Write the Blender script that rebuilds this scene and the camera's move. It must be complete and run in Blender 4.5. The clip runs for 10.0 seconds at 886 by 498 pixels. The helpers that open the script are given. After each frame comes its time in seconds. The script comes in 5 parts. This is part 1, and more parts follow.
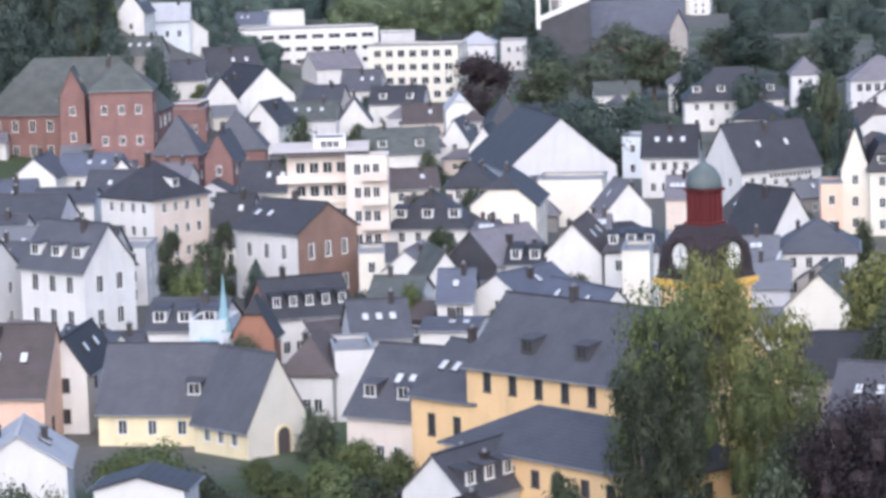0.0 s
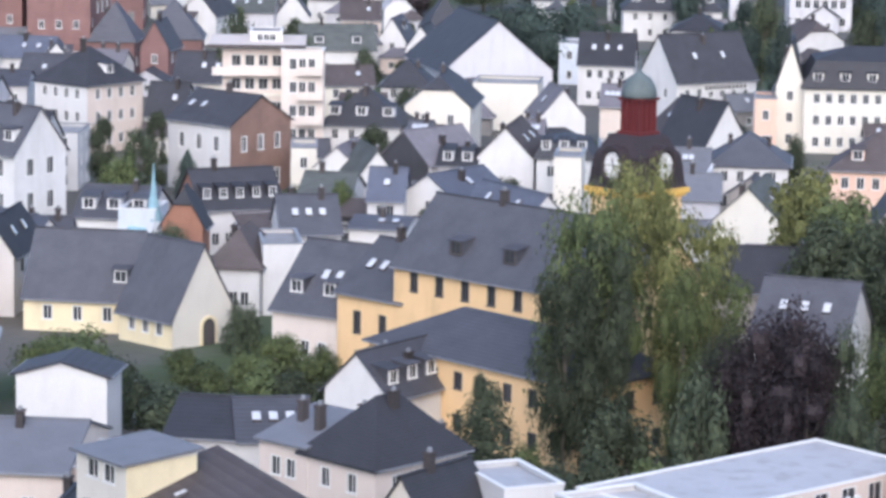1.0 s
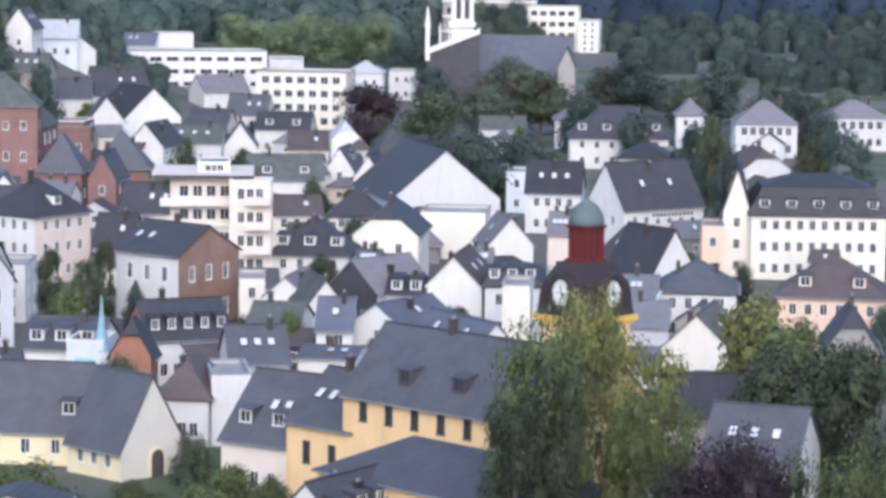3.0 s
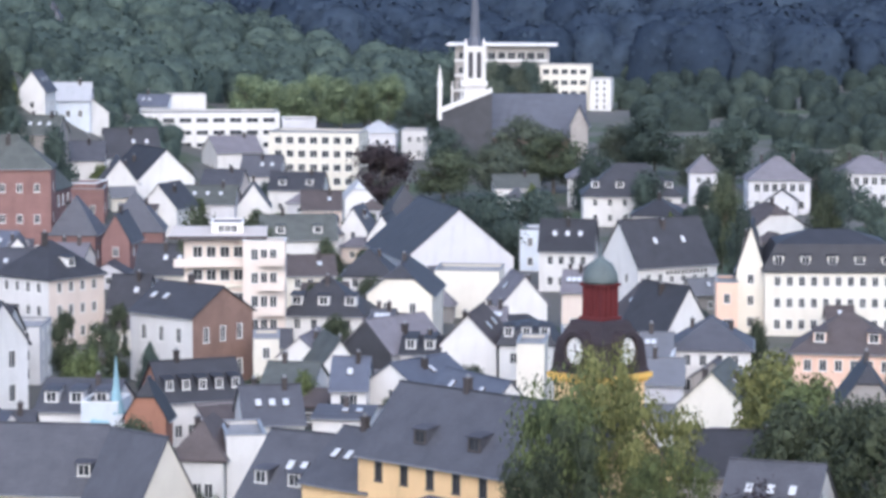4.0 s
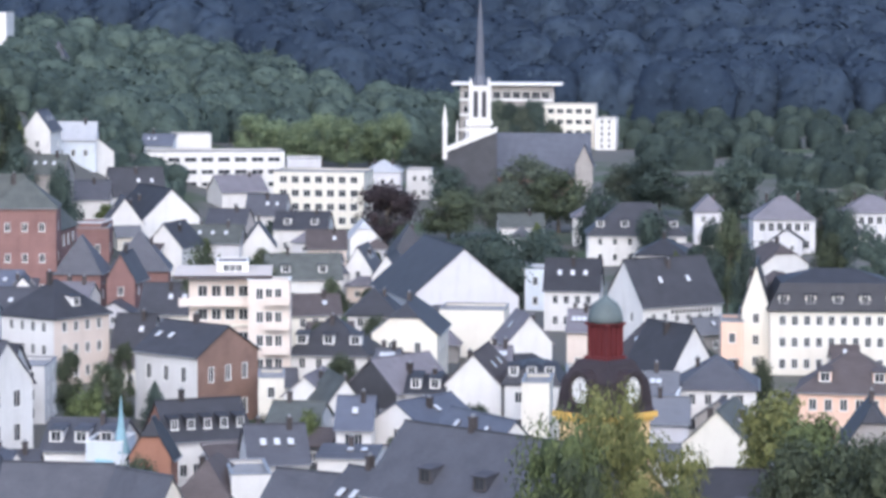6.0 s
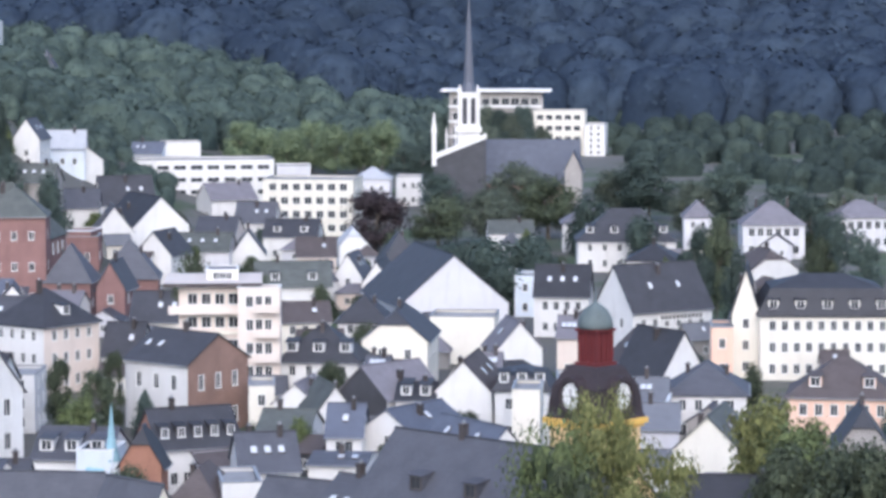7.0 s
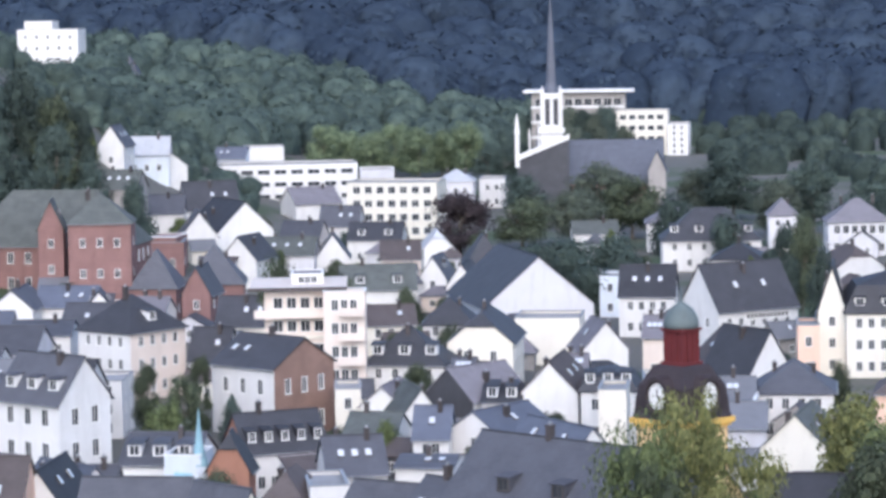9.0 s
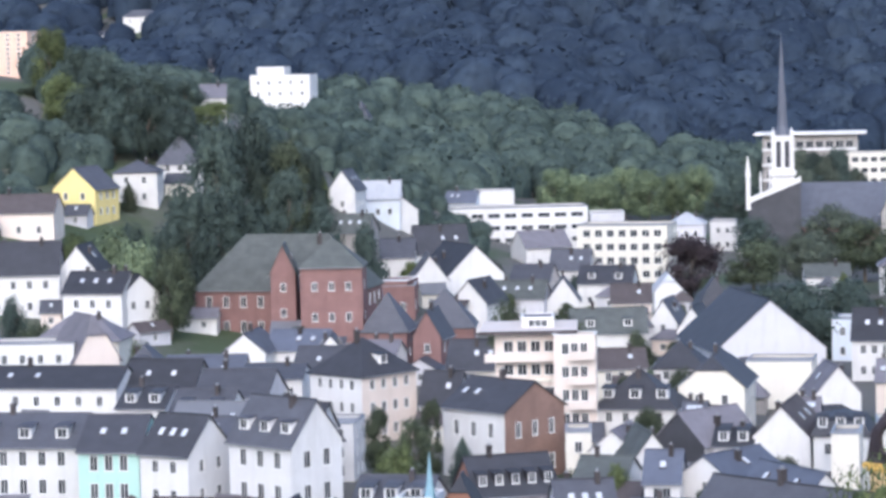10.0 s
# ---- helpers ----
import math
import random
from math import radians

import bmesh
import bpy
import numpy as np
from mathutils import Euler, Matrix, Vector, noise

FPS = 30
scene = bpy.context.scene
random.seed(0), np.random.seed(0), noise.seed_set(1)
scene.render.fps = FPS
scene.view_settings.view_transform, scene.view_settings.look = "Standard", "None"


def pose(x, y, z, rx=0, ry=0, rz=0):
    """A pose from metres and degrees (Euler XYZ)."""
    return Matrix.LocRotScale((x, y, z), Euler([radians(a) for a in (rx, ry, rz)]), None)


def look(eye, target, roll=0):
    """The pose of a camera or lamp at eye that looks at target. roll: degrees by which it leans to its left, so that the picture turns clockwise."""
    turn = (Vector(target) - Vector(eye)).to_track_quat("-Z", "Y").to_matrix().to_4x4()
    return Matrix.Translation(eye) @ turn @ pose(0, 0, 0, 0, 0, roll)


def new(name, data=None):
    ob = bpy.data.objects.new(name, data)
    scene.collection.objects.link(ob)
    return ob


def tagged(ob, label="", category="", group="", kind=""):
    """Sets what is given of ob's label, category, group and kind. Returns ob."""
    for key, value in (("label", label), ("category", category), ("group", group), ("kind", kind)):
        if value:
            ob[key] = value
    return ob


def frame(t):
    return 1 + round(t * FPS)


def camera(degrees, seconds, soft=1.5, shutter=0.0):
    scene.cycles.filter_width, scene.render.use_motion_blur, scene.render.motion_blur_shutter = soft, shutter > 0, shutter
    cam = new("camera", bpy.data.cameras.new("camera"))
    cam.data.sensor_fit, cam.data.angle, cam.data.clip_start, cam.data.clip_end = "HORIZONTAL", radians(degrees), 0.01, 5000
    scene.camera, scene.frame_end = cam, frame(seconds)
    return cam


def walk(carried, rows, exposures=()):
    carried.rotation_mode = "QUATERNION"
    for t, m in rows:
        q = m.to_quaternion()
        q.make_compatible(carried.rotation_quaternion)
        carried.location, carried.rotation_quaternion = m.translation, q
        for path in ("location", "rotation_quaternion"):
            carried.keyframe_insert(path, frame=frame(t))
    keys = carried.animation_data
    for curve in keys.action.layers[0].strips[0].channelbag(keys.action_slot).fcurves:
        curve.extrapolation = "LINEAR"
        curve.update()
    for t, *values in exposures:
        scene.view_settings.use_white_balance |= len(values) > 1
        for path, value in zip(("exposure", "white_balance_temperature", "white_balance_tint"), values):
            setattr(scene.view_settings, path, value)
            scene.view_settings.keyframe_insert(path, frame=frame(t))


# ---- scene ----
cam = camera(17.0, 10.0, soft=3.4)
EYE = 54.0
ROWS = [
    (0.0, 1.976, -7.598, 1.675),
    (0.1, 2.149, -8.154, 1.346),
    (0.2, 2.211, -8.670, 1.398),
    (0.3, 2.519, -9.060, 0.918),
    (0.4, 2.260, -9.482, 0.249),
    (0.5, 1.863, -10.074, -0.380),
    (0.6, 1.351, -10.259, -1.152),
    (0.8, 0.267, -9.510, -1.681),
    (1.0, 0.630, -9.544, -0.970),
    (1.2, 0.349, -10.150, -0.901),
    (1.3, 0.326, -10.247, -0.717),
    (1.5, -0.412, -10.464, -1.012),
    (1.7, -0.586, -10.318, -0.856),
    (2.0, -0.222, -9.867, -0.922),
    (2.3, 0.026, -9.370, -0.639),
    (2.5, -0.141, -8.321, -0.707),
    (2.7, -0.202, -7.859, -0.819),
    (3.0, -0.337, -7.041, -0.680),
    (3.2, -0.565, -6.665, -0.603),
    (4.3, 0.066, -5.783, -0.077),
    (4.5, 0.000, -5.730, 0.000),
    (5.0, -0.132, -5.549, 0.257),
    (5.5, -0.012, -5.299, 0.106),
    (5.7, 0.022, -5.185, -0.198),
    (6.8, 0.001, -5.093, 0.030),
    (7.0, -0.161, -5.012, 0.074),
    (7.5, 0.176, -5.054, 0.212),
    (8.0, 0.585, -5.095, 0.498),
    (8.5, 1.112, -5.176, 0.858),
    (8.8, 1.256, -5.231, 0.841),
    (9.0, 1.475, -4.962, 0.936),
    (9.2, 1.820, -4.551, 1.066),
    (9.3, 1.852, -4.598, 1.029),
    (9.5, 3.052, -4.609, 1.213),
    (9.7, 4.434, -4.185, 1.179),
    (9.8, 5.180, -3.894, 1.232),
    (9.9, 5.559, -3.954, 1.418),
    (10.0, 5.919, -4.033, 1.372),
]
walk(cam, [(t, pose(0, 0, EYE, 90 + pitch, 0, yaw) @ pose(0, 0, 0, 0, 0, -lean)) for t, yaw, pitch, lean in ROWS],
     [(0.0, 0.40, 5720, 13), (3.2, 0.38, 5640, 12), (10.0, 0.42, 5580, 12)])

# ---- light: an overcast evening, the brighter sky behind the camera ----
world = bpy.data.worlds.new("sky")
scene.world = world
world.use_nodes = True
wn = world.node_tree
sky = wn.nodes.new("ShaderNodeTexSky")
sky.sky_type, sky.sun_disc = "NISHITA", False
sky.sun_elevation, sky.sun_rotation = radians(32), radians(179)
sky.air_density, sky.dust_density = 1.0, 3.0
wn.links.new(sky.outputs[0], wn.nodes["Background"].inputs[0])
wn.nodes["Background"].inputs[1].default_value = 0.215
sun = new("sun", bpy.data.lights.new("sun", "SUN"))
sun.data.energy, sun.data.angle, sun.data.color = 0.95, radians(130), (1.0, 0.98, 0.95)
sun.matrix_world = look((2, -140, 88), (0, 0, 0))


# ---- materials ----
def tree_of(name, rough, metal=0.0):
    m = bpy.data.materials.new(name)
    m.use_nodes = True
    n, l = m.node_tree.nodes, m.node_tree.links
    b = n["Principled BSDF"]
    b.inputs["Roughness"].default_value, b.inputs["Metallic"].default_value = rough, metal
    return m, n, l, b


def scaled(rgb, k):
    return (min(1, rgb[0] * k), min(1, rgb[1] * k), min(1, rgb[2] * k), 1)


def grained(name, rgb, rough=0.85, coarse=0.35, fine=6.0, spread=0.22, bump=0.15, vary=0.1, courses=0.0, stains=0.0):
    """A surface with two scales of variation, a change from object to object, and optional courses (rows per metre of height)."""
    m, n, l, b = tree_of(name, rough)
    co = n.new("ShaderNodeTexCoord")
    big, small = n.new("ShaderNodeTexNoise"), n.new("ShaderNodeTexNoise")
    big.inputs["Scale"].default_value, small.inputs["Scale"].default_value = coarse, fine
    big.inputs["Detail"].default_value, small.inputs["Detail"].default_value = 5, 3
    l.new(co.outputs["Object"], big.inputs["Vector"])
    l.new(co.outputs["Object"], small.inputs["Vector"])
    ramp = n.new("ShaderNodeValToRGB")
    ramp.color_ramp.elements[0].color, ramp.color_ramp.elements[1].color = scaled(rgb, 1 - spread), scaled(rgb, 1 + spread)
    ramp.color_ramp.elements[0].position, ramp.color_ramp.elements[1].position = 0.3, 0.7
    mix = n.new("ShaderNodeMath")
    mix.operation = "MULTIPLY_ADD"
    mix.inputs[1].default_value = 0.5
    half = n.new("ShaderNodeMath")
    half.operation = "MULTIPLY"
    half.inputs[1].default_value = 0.5
    l.new(small.outputs["Fac"], half.inputs[0])
    l.new(big.outputs["Fac"], mix.inputs[0])
    l.new(half.outputs[0], mix.inputs[2])
    l.new(mix.outputs[0], ramp.inputs[0])
    info = n.new("ShaderNodeObjectInfo")
    hsv = n.new("ShaderNodeHueSaturation")
    val = n.new("ShaderNodeMapRange")
    val.inputs["To Min"].default_value, val.inputs["To Max"].default_value = 1 - vary, 1 + vary
    l.new(info.outputs["Random"], val.inputs["Value"])
    l.new(val.outputs[0], hsv.inputs["Value"])
    l.new(ramp.outputs[0], hsv.inputs["Color"])
    last = hsv.outputs[0]
    if stains:
        st, mp = n.new("ShaderNodeTexNoise"), n.new("ShaderNodeMapping")
        mp.inputs["Scale"].default_value = (0.7, 0.7, 0.22)
        st.inputs["Scale"].default_value, st.inputs["Detail"].default_value = 1.0, 6
        l.new(co.outputs["Object"], mp.inputs["Vector"])
        l.new(mp.outputs[0], st.inputs["Vector"])
        sr = n.new("ShaderNodeMapRange")
        sr.inputs["From Min"].default_value, sr.inputs["From Max"].default_value = 0.5, 0.75
        sr.inputs["To Min"].default_value, sr.inputs["To Max"].default_value = 0.0, stains
        l.new(st.outputs["Fac"], sr.inputs["Value"])
        mx = n.new("ShaderNodeMixRGB")
        mx.inputs[2].default_value = scaled((rgb[0] * 0.9, rgb[1] * 0.88, rgb[2] * 0.82), 0.6)
        l.new(sr.outputs[0], mx.inputs[0])
        l.new(last, mx.inputs[1])
        last = mx.outputs[0]
    bp = n.new("ShaderNodeBump")
    bp.inputs["Strength"].default_value, bp.inputs["Distance"].default_value = bump, 0.03
    height = small.outputs["Fac"]
    if courses:
        wave = n.new("ShaderNodeTexWave")
        wave.wave_type, wave.bands_direction, wave.wave_profile = "BANDS", "Z", "SAW"
        wave.inputs["Scale"].default_value = courses * 0.314
        wave.inputs["Distortion"].default_value = 0.6
        l.new(co.outputs["Object"], wave.inputs["Vector"])
        dk = n.new("ShaderNodeMixRGB")
        dk.blend_type = "MULTIPLY"
        dk.inputs[0].default_value = 0.28
        l.new(last, dk.inputs[1])
        l.new(wave.outputs["Color"], dk.inputs[2])
        last = dk.outputs[0]
        height = wave.outputs["Fac"]
    l.new(last, b.inputs["Base Color"])
    b.inputs["Specular IOR Level"].default_value = 0.35
    l.new(height, bp.inputs["Height"])
    l.new(bp.outputs[0], b.inputs["Normal"])
    return m


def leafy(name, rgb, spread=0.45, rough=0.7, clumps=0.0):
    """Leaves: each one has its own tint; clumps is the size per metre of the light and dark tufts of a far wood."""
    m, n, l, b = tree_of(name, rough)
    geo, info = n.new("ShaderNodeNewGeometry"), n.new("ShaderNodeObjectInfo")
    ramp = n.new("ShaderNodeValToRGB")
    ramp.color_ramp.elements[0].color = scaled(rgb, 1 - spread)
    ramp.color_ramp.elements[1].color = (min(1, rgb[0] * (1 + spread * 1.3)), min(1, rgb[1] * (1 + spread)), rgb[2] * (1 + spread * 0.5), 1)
    hsv = n.new("ShaderNodeHueSaturation")
    val = n.new("ShaderNodeMapRange")
    val.inputs["To Min"].default_value, val.inputs["To Max"].default_value = 0.75, 1.25
    l.new(geo.outputs["Random Per Island"], ramp.inputs[0])
    l.new(info.outputs["Random"], val.inputs["Value"])
    l.new(val.outputs[0], hsv.inputs["Value"])
    l.new(ramp.outputs[0], hsv.inputs["Color"])
    last = hsv.outputs[0]
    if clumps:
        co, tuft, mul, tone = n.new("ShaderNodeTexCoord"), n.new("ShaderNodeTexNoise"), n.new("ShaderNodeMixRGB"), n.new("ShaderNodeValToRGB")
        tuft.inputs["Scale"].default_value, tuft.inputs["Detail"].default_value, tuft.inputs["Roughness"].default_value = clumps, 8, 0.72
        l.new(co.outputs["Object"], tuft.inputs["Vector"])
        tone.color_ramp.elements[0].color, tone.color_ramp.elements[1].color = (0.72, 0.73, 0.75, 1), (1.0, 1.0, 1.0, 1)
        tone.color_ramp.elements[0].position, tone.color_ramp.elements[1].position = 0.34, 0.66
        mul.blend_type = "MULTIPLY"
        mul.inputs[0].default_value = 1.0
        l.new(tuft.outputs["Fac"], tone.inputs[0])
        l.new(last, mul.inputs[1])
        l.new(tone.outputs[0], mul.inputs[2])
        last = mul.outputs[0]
        bp = n.new("ShaderNodeBump")
        bp.inputs["Strength"].default_value, bp.inputs["Distance"].default_value = 0.4, 1.2
        l.new(tuft.outputs["Fac"], bp.inputs["Height"])
        l.new(bp.outputs[0], b.inputs["Normal"])
    l.new(last, b.inputs["Base Color"])
    b.inputs["Specular IOR Level"].default_value = 0.15
    return m


WALLS = {
    "white": grained("white_render", (0.665, 0.66, 0.66), spread=0.09, vary=0.06, stains=0.25),
    "cream": grained("cream_render", (0.70, 0.67, 0.60), spread=0.07, vary=0.05, stains=0.16),
    "pink": grained("pale_pink_render", (0.69, 0.61, 0.555), spread=0.07, vary=0.05, stains=0.16),
    "grey": grained("pale_grey_cladding", (0.58, 0.58, 0.62), spread=0.07, vary=0.05, stains=0.3),
    "yellow": grained("ochre_yellow_render", (0.80, 0.565, 0.31), spread=0.08, vary=0.03, stains=0.3),
    "lemon": grained("lemon_yellow_render", (0.80, 0.68, 0.30), spread=0.07, vary=0.03, stains=0.3),
    "straw": grained("straw_yellow_render", (0.80, 0.70, 0.47), spread=0.07, vary=0.03, stains=0.3),
    "mint": grained("mint_green_render", (0.44, 0.65, 0.59), spread=0.06, vary=0.03, stains=0.3),
    "paleblue": grained("pale_blue_render", (0.60, 0.65, 0.72), spread=0.06, vary=0.04, stains=0.3),
    "peach": grained("peach_render", (0.74, 0.52, 0.41), spread=0.07, vary=0.04, stains=0.3),
    "brick": grained("brown_brick", (0.30, 0.195, 0.16), spread=0.25, vary=0.06, courses=12, stains=0.3),
    "orange": grained("orange_brick", (0.36, 0.185, 0.13), spread=0.2, vary=0.04, courses=12, stains=0.3),
    "redstone": grained("red_sandstone", (0.27, 0.158, 0.148), spread=0.22, vary=0.06, courses=5, stains=0.4),
    "slate": grained("slate_cladding", (0.075, 0.077, 0.088), spread=0.25, courses=6),
    "greystone": grained("grey_rubble_stone", (0.36, 0.34, 0.33), spread=0.25, vary=0.08, courses=4, stains=0.3),
}
ROOFS = {
    "slate": grained("blue_grey_slate", (0.094, 0.096, 0.114), rough=0.62, spread=0.22, vary=0.22, courses=5, coarse=0.5, stains=0.25),
    "dark": grained("dark_slate", (0.055, 0.056, 0.066), rough=0.62, spread=0.25, vary=0.2, courses=5, coarse=0.5, stains=0.2),
    "blue": grained("pale_blue_slate", (0.125, 0.137, 0.178), rough=0.55, spread=0.2, vary=0.15, courses=5, coarse=0.5, stains=0.2),
    "brown": grained("brown_roof_tile", (0.105, 0.088, 0.088), rough=0.75, spread=0.25, vary=0.15, courses=4, coarse=0.5, stains=0.3),
    "moss": grained("grey_green_slate", (0.12, 0.13, 0.125), rough=0.8, spread=0.3, vary=0.12, courses=5, coarse=0.6, stains=0.3),
    "mauve": grained("mauve_grey_tile", (0.20, 0.19, 0.215), rough=0.75, spread=0.2, vary=0.12, courses=4, coarse=0.5, stains=0.3),
    "gravel": grained("grey_roofing_felt", (0.30, 0.30, 0.31), rough=0.9, spread=0.25, vary=0.12, coarse=0.25, stains=0.3),
    "pale": grained("pale_lavender_roof_sheet", (0.50, 0.50, 0.525), rough=0.55, spread=0.12, vary=0.06, coarse=0.2, stains=0.6),
    "zinc": grained("grey_zinc", (0.165, 0.17, 0.19), rough=0.6, spread=0.12, vary=0.1, coarse=0.4, stains=0.2),
    "copper": grained("weathered_copper", (0.13, 0.16, 0.165), rough=0.7, spread=0.2, coarse=0.7, stains=0.3),
    "lightgrey": grained("pale_fibre_cement", (0.42, 0.43, 0.46), rough=0.8, spread=0.12, coarse=0.4, stains=0.3),
}
WORDS = {"white": "white rendered", "cream": "cream rendered", "pink": "pale pink rendered", "grey": "pale grey clad", "yellow": "ochre yellow rendered",
         "lemon": "lemon yellow rendered", "straw": "straw yellow rendered", "mint": "mint green rendered", "paleblue": "pale blue rendered",
         "peach": "peach rendered", "brick": "brown brick", "orange": "orange brick", "redstone": "red sandstone", "slate": "slate clad", "greystone": "grey stone"}
TOPS = {"slate": "blue-grey slate", "dark": "dark slate", "blue": "pale blue slate", "brown": "brown tiled", "moss": "mossy grey-green slate", "mauve": "mauve-grey tiled",
        "gravel": "grey felt", "pale": "pale lavender sheet", "zinc": "grey zinc", "copper": "weathered copper", "lightgrey": "pale cement"}
TRIM = grained("white_trim", (0.76, 0.76, 0.75), rough=0.6, spread=0.05, vary=0.03)
TRIM_DARK = grained("dark_trim", (0.10, 0.09, 0.09), rough=0.6, spread=0.15, vary=0.1)
GUTTER = grained("zinc_gutter", (0.26, 0.27, 0.29), rough=0.45, spread=0.1)
STACK = grained("chimney_brick", (0.075, 0.066, 0.067), spread=0.3, vary=0.25, courses=12)
BARK = grained("bark", (0.13, 0.11, 0.09), rough=0.95, spread=0.35, bump=0.6, fine=12)
ASPHALT = grained("asphalt", (0.06, 0.06, 0.062), rough=0.9, spread=0.2)
RED_PAINT = grained("dark_red_paint", (0.13, 0.026, 0.028), rough=0.6, spread=0.2, stains=0.4)
GOLD = grained("ochre_cornice", (0.72, 0.46, 0.12), rough=0.6, spread=0.1)
TEAL = grained("turquoise_copper", (0.27, 0.43, 0.50), rough=0.55, spread=0.18, coarse=0.8)
DARK_RED = grained("oxblood_slate", (0.05, 0.038, 0.042), rough=0.6, spread=0.35, courses=5)
GLASS, _n, _l, _b = tree_of("window_glass", 0.08)
_b.inputs["Base Color"].default_value = (0.045, 0.05, 0.058, 1)
_b.inputs["Specular IOR Level"].default_value = 0.6
# Pale base colour paints the mirrored sky onto the skylight panes.
SKYGLASS, _n, _l, _b = tree_of("sky_painted_glass", 0.12)
_b.inputs["Base Color"].default_value = (0.62, 0.64, 0.67, 1)
_b.inputs["Specular IOR Level"].default_value = 1.0
LEAF = {
    "green": leafy("leaf_green", (0.088, 0.116, 0.058)),
    "bright": leafy("leaf_bright", (0.142, 0.195, 0.132)),
    "olive": leafy("leaf_olive", (0.135, 0.152, 0.068)),
    "dark": leafy("leaf_dark", (0.056, 0.074, 0.054)),
    "plum": leafy("leaf_plum", (0.034, 0.029, 0.037)),
    # Blue of the distant haze is painted into the far woods' leaf colour.
    "wood": leafy("leaf_wood_hazed", (0.037, 0.056, 0.092), spread=0.26, rough=0.95, clumps=0.3),
    # Far trees' green, paled and greyed by haze put into the colour.
    "hazed": leafy("leaf_hazed", (0.102, 0.128, 0.108), spread=0.3, rough=0.95, clumps=0.35),
    # Bluish grey in this green is painted haze; some yard shrubs share it.
    "hedge": leafy("leaf_hedge_hazed", (0.066, 0.094, 0.089), spread=0.30, rough=0.95, clumps=0.35),
}


# ---- small mesh tools ----
def part(name, bm, material, parent=None, label="", smooth=False):
    me = bpy.data.meshes.new(name)
    bm.normal_update()
    bm.to_mesh(me)
    bm.free()
    for mt in material if isinstance(material, (list, tuple)) else (material,):
        me.materials.append(mt)
    if smooth:
        me.polygons.foreach_set("use_smooth", [True] * len(me.polygons))
    ob = new(name, me)
    ob.parent = parent
    if label:
        tagged(ob, label)
    return ob


def again(name, me, parent, m):
    """One more object on a mesh that already stands."""
    ob = new(name, me)
    ob.parent = parent
    ob.matrix_basis = m
    return ob


def box(bm, x0, y0, z0, x1, y1, z1, mat=0):
    v = [bm.verts.new(p) for p in ((x0, y0, z0), (x1, y0, z0), (x1, y1, z0), (x0, y1, z0), (x0, y0, z1), (x1, y0, z1), (x1, y1, z1), (x0, y1, z1))]
    for f in ((3, 2, 1, 0), (4, 5, 6, 7), (0, 1, 5, 4), (1, 2, 6, 5), (2, 3, 7, 6), (3, 0, 4, 7)):
        bm.faces.new([v[i] for i in f]).material_index = mat


def boxed(*sizes):
    bm = bmesh.new()
    for s in sizes:
        box(bm, *s)
    return bm


def lathe(profile, n=16, turn=0.0):
    """A turned or many-sided form from (radius, height) pairs."""
    bm = bmesh.new()
    rings = []
    for r, z in profile:
        rings.append([bm.verts.new((max(r, 0.002) * math.cos(2 * math.pi * i / n + turn), max(r, 0.002) * math.sin(2 * math.pi * i / n + turn), z)) for i in range(n)])
    for a, b in zip(rings, rings[1:]):
        for i in range(n):
            bm.faces.new((a[i], a[(i + 1) % n], b[(i + 1) % n], b[i]))
    bm.faces.new(rings[0][::-1])
    bm.faces.new(rings[-1])
    return bm


# ---- the ground ----
def clamp(v):
    return 0.0 if v < 0 else 1.0 if v > 1 else v


def ease(v):
    v = clamp(v)
    return v * v * (3 - 2 * v)


def ground_z(x, y):
    """A flat valley floor, the rise on the west side, a wooded shoulder behind the town, and the far hill."""
    z = 28 * clamp((-x - 40) / 130) * clamp((y - 370) / 170)
    z += 16 * ease((y - 880) / 220) * clamp((10 - x) / 120) * (1 - clamp((-x - 40) / 130))
    foot = 1150 + 0.9 * max(0.0, -x - 40)
    z += 260 * ease((y - foot) / 900) * (0.85 + 0.15 * math.sin(x * 0.006 + 1))
    z += 20 * ease((y - 540) / 110) * ease((-x - 60) / 60) * (1 - ease((y - 700) / 150))
    z += 52.3 * ease((52 - y) / 52)
    return z


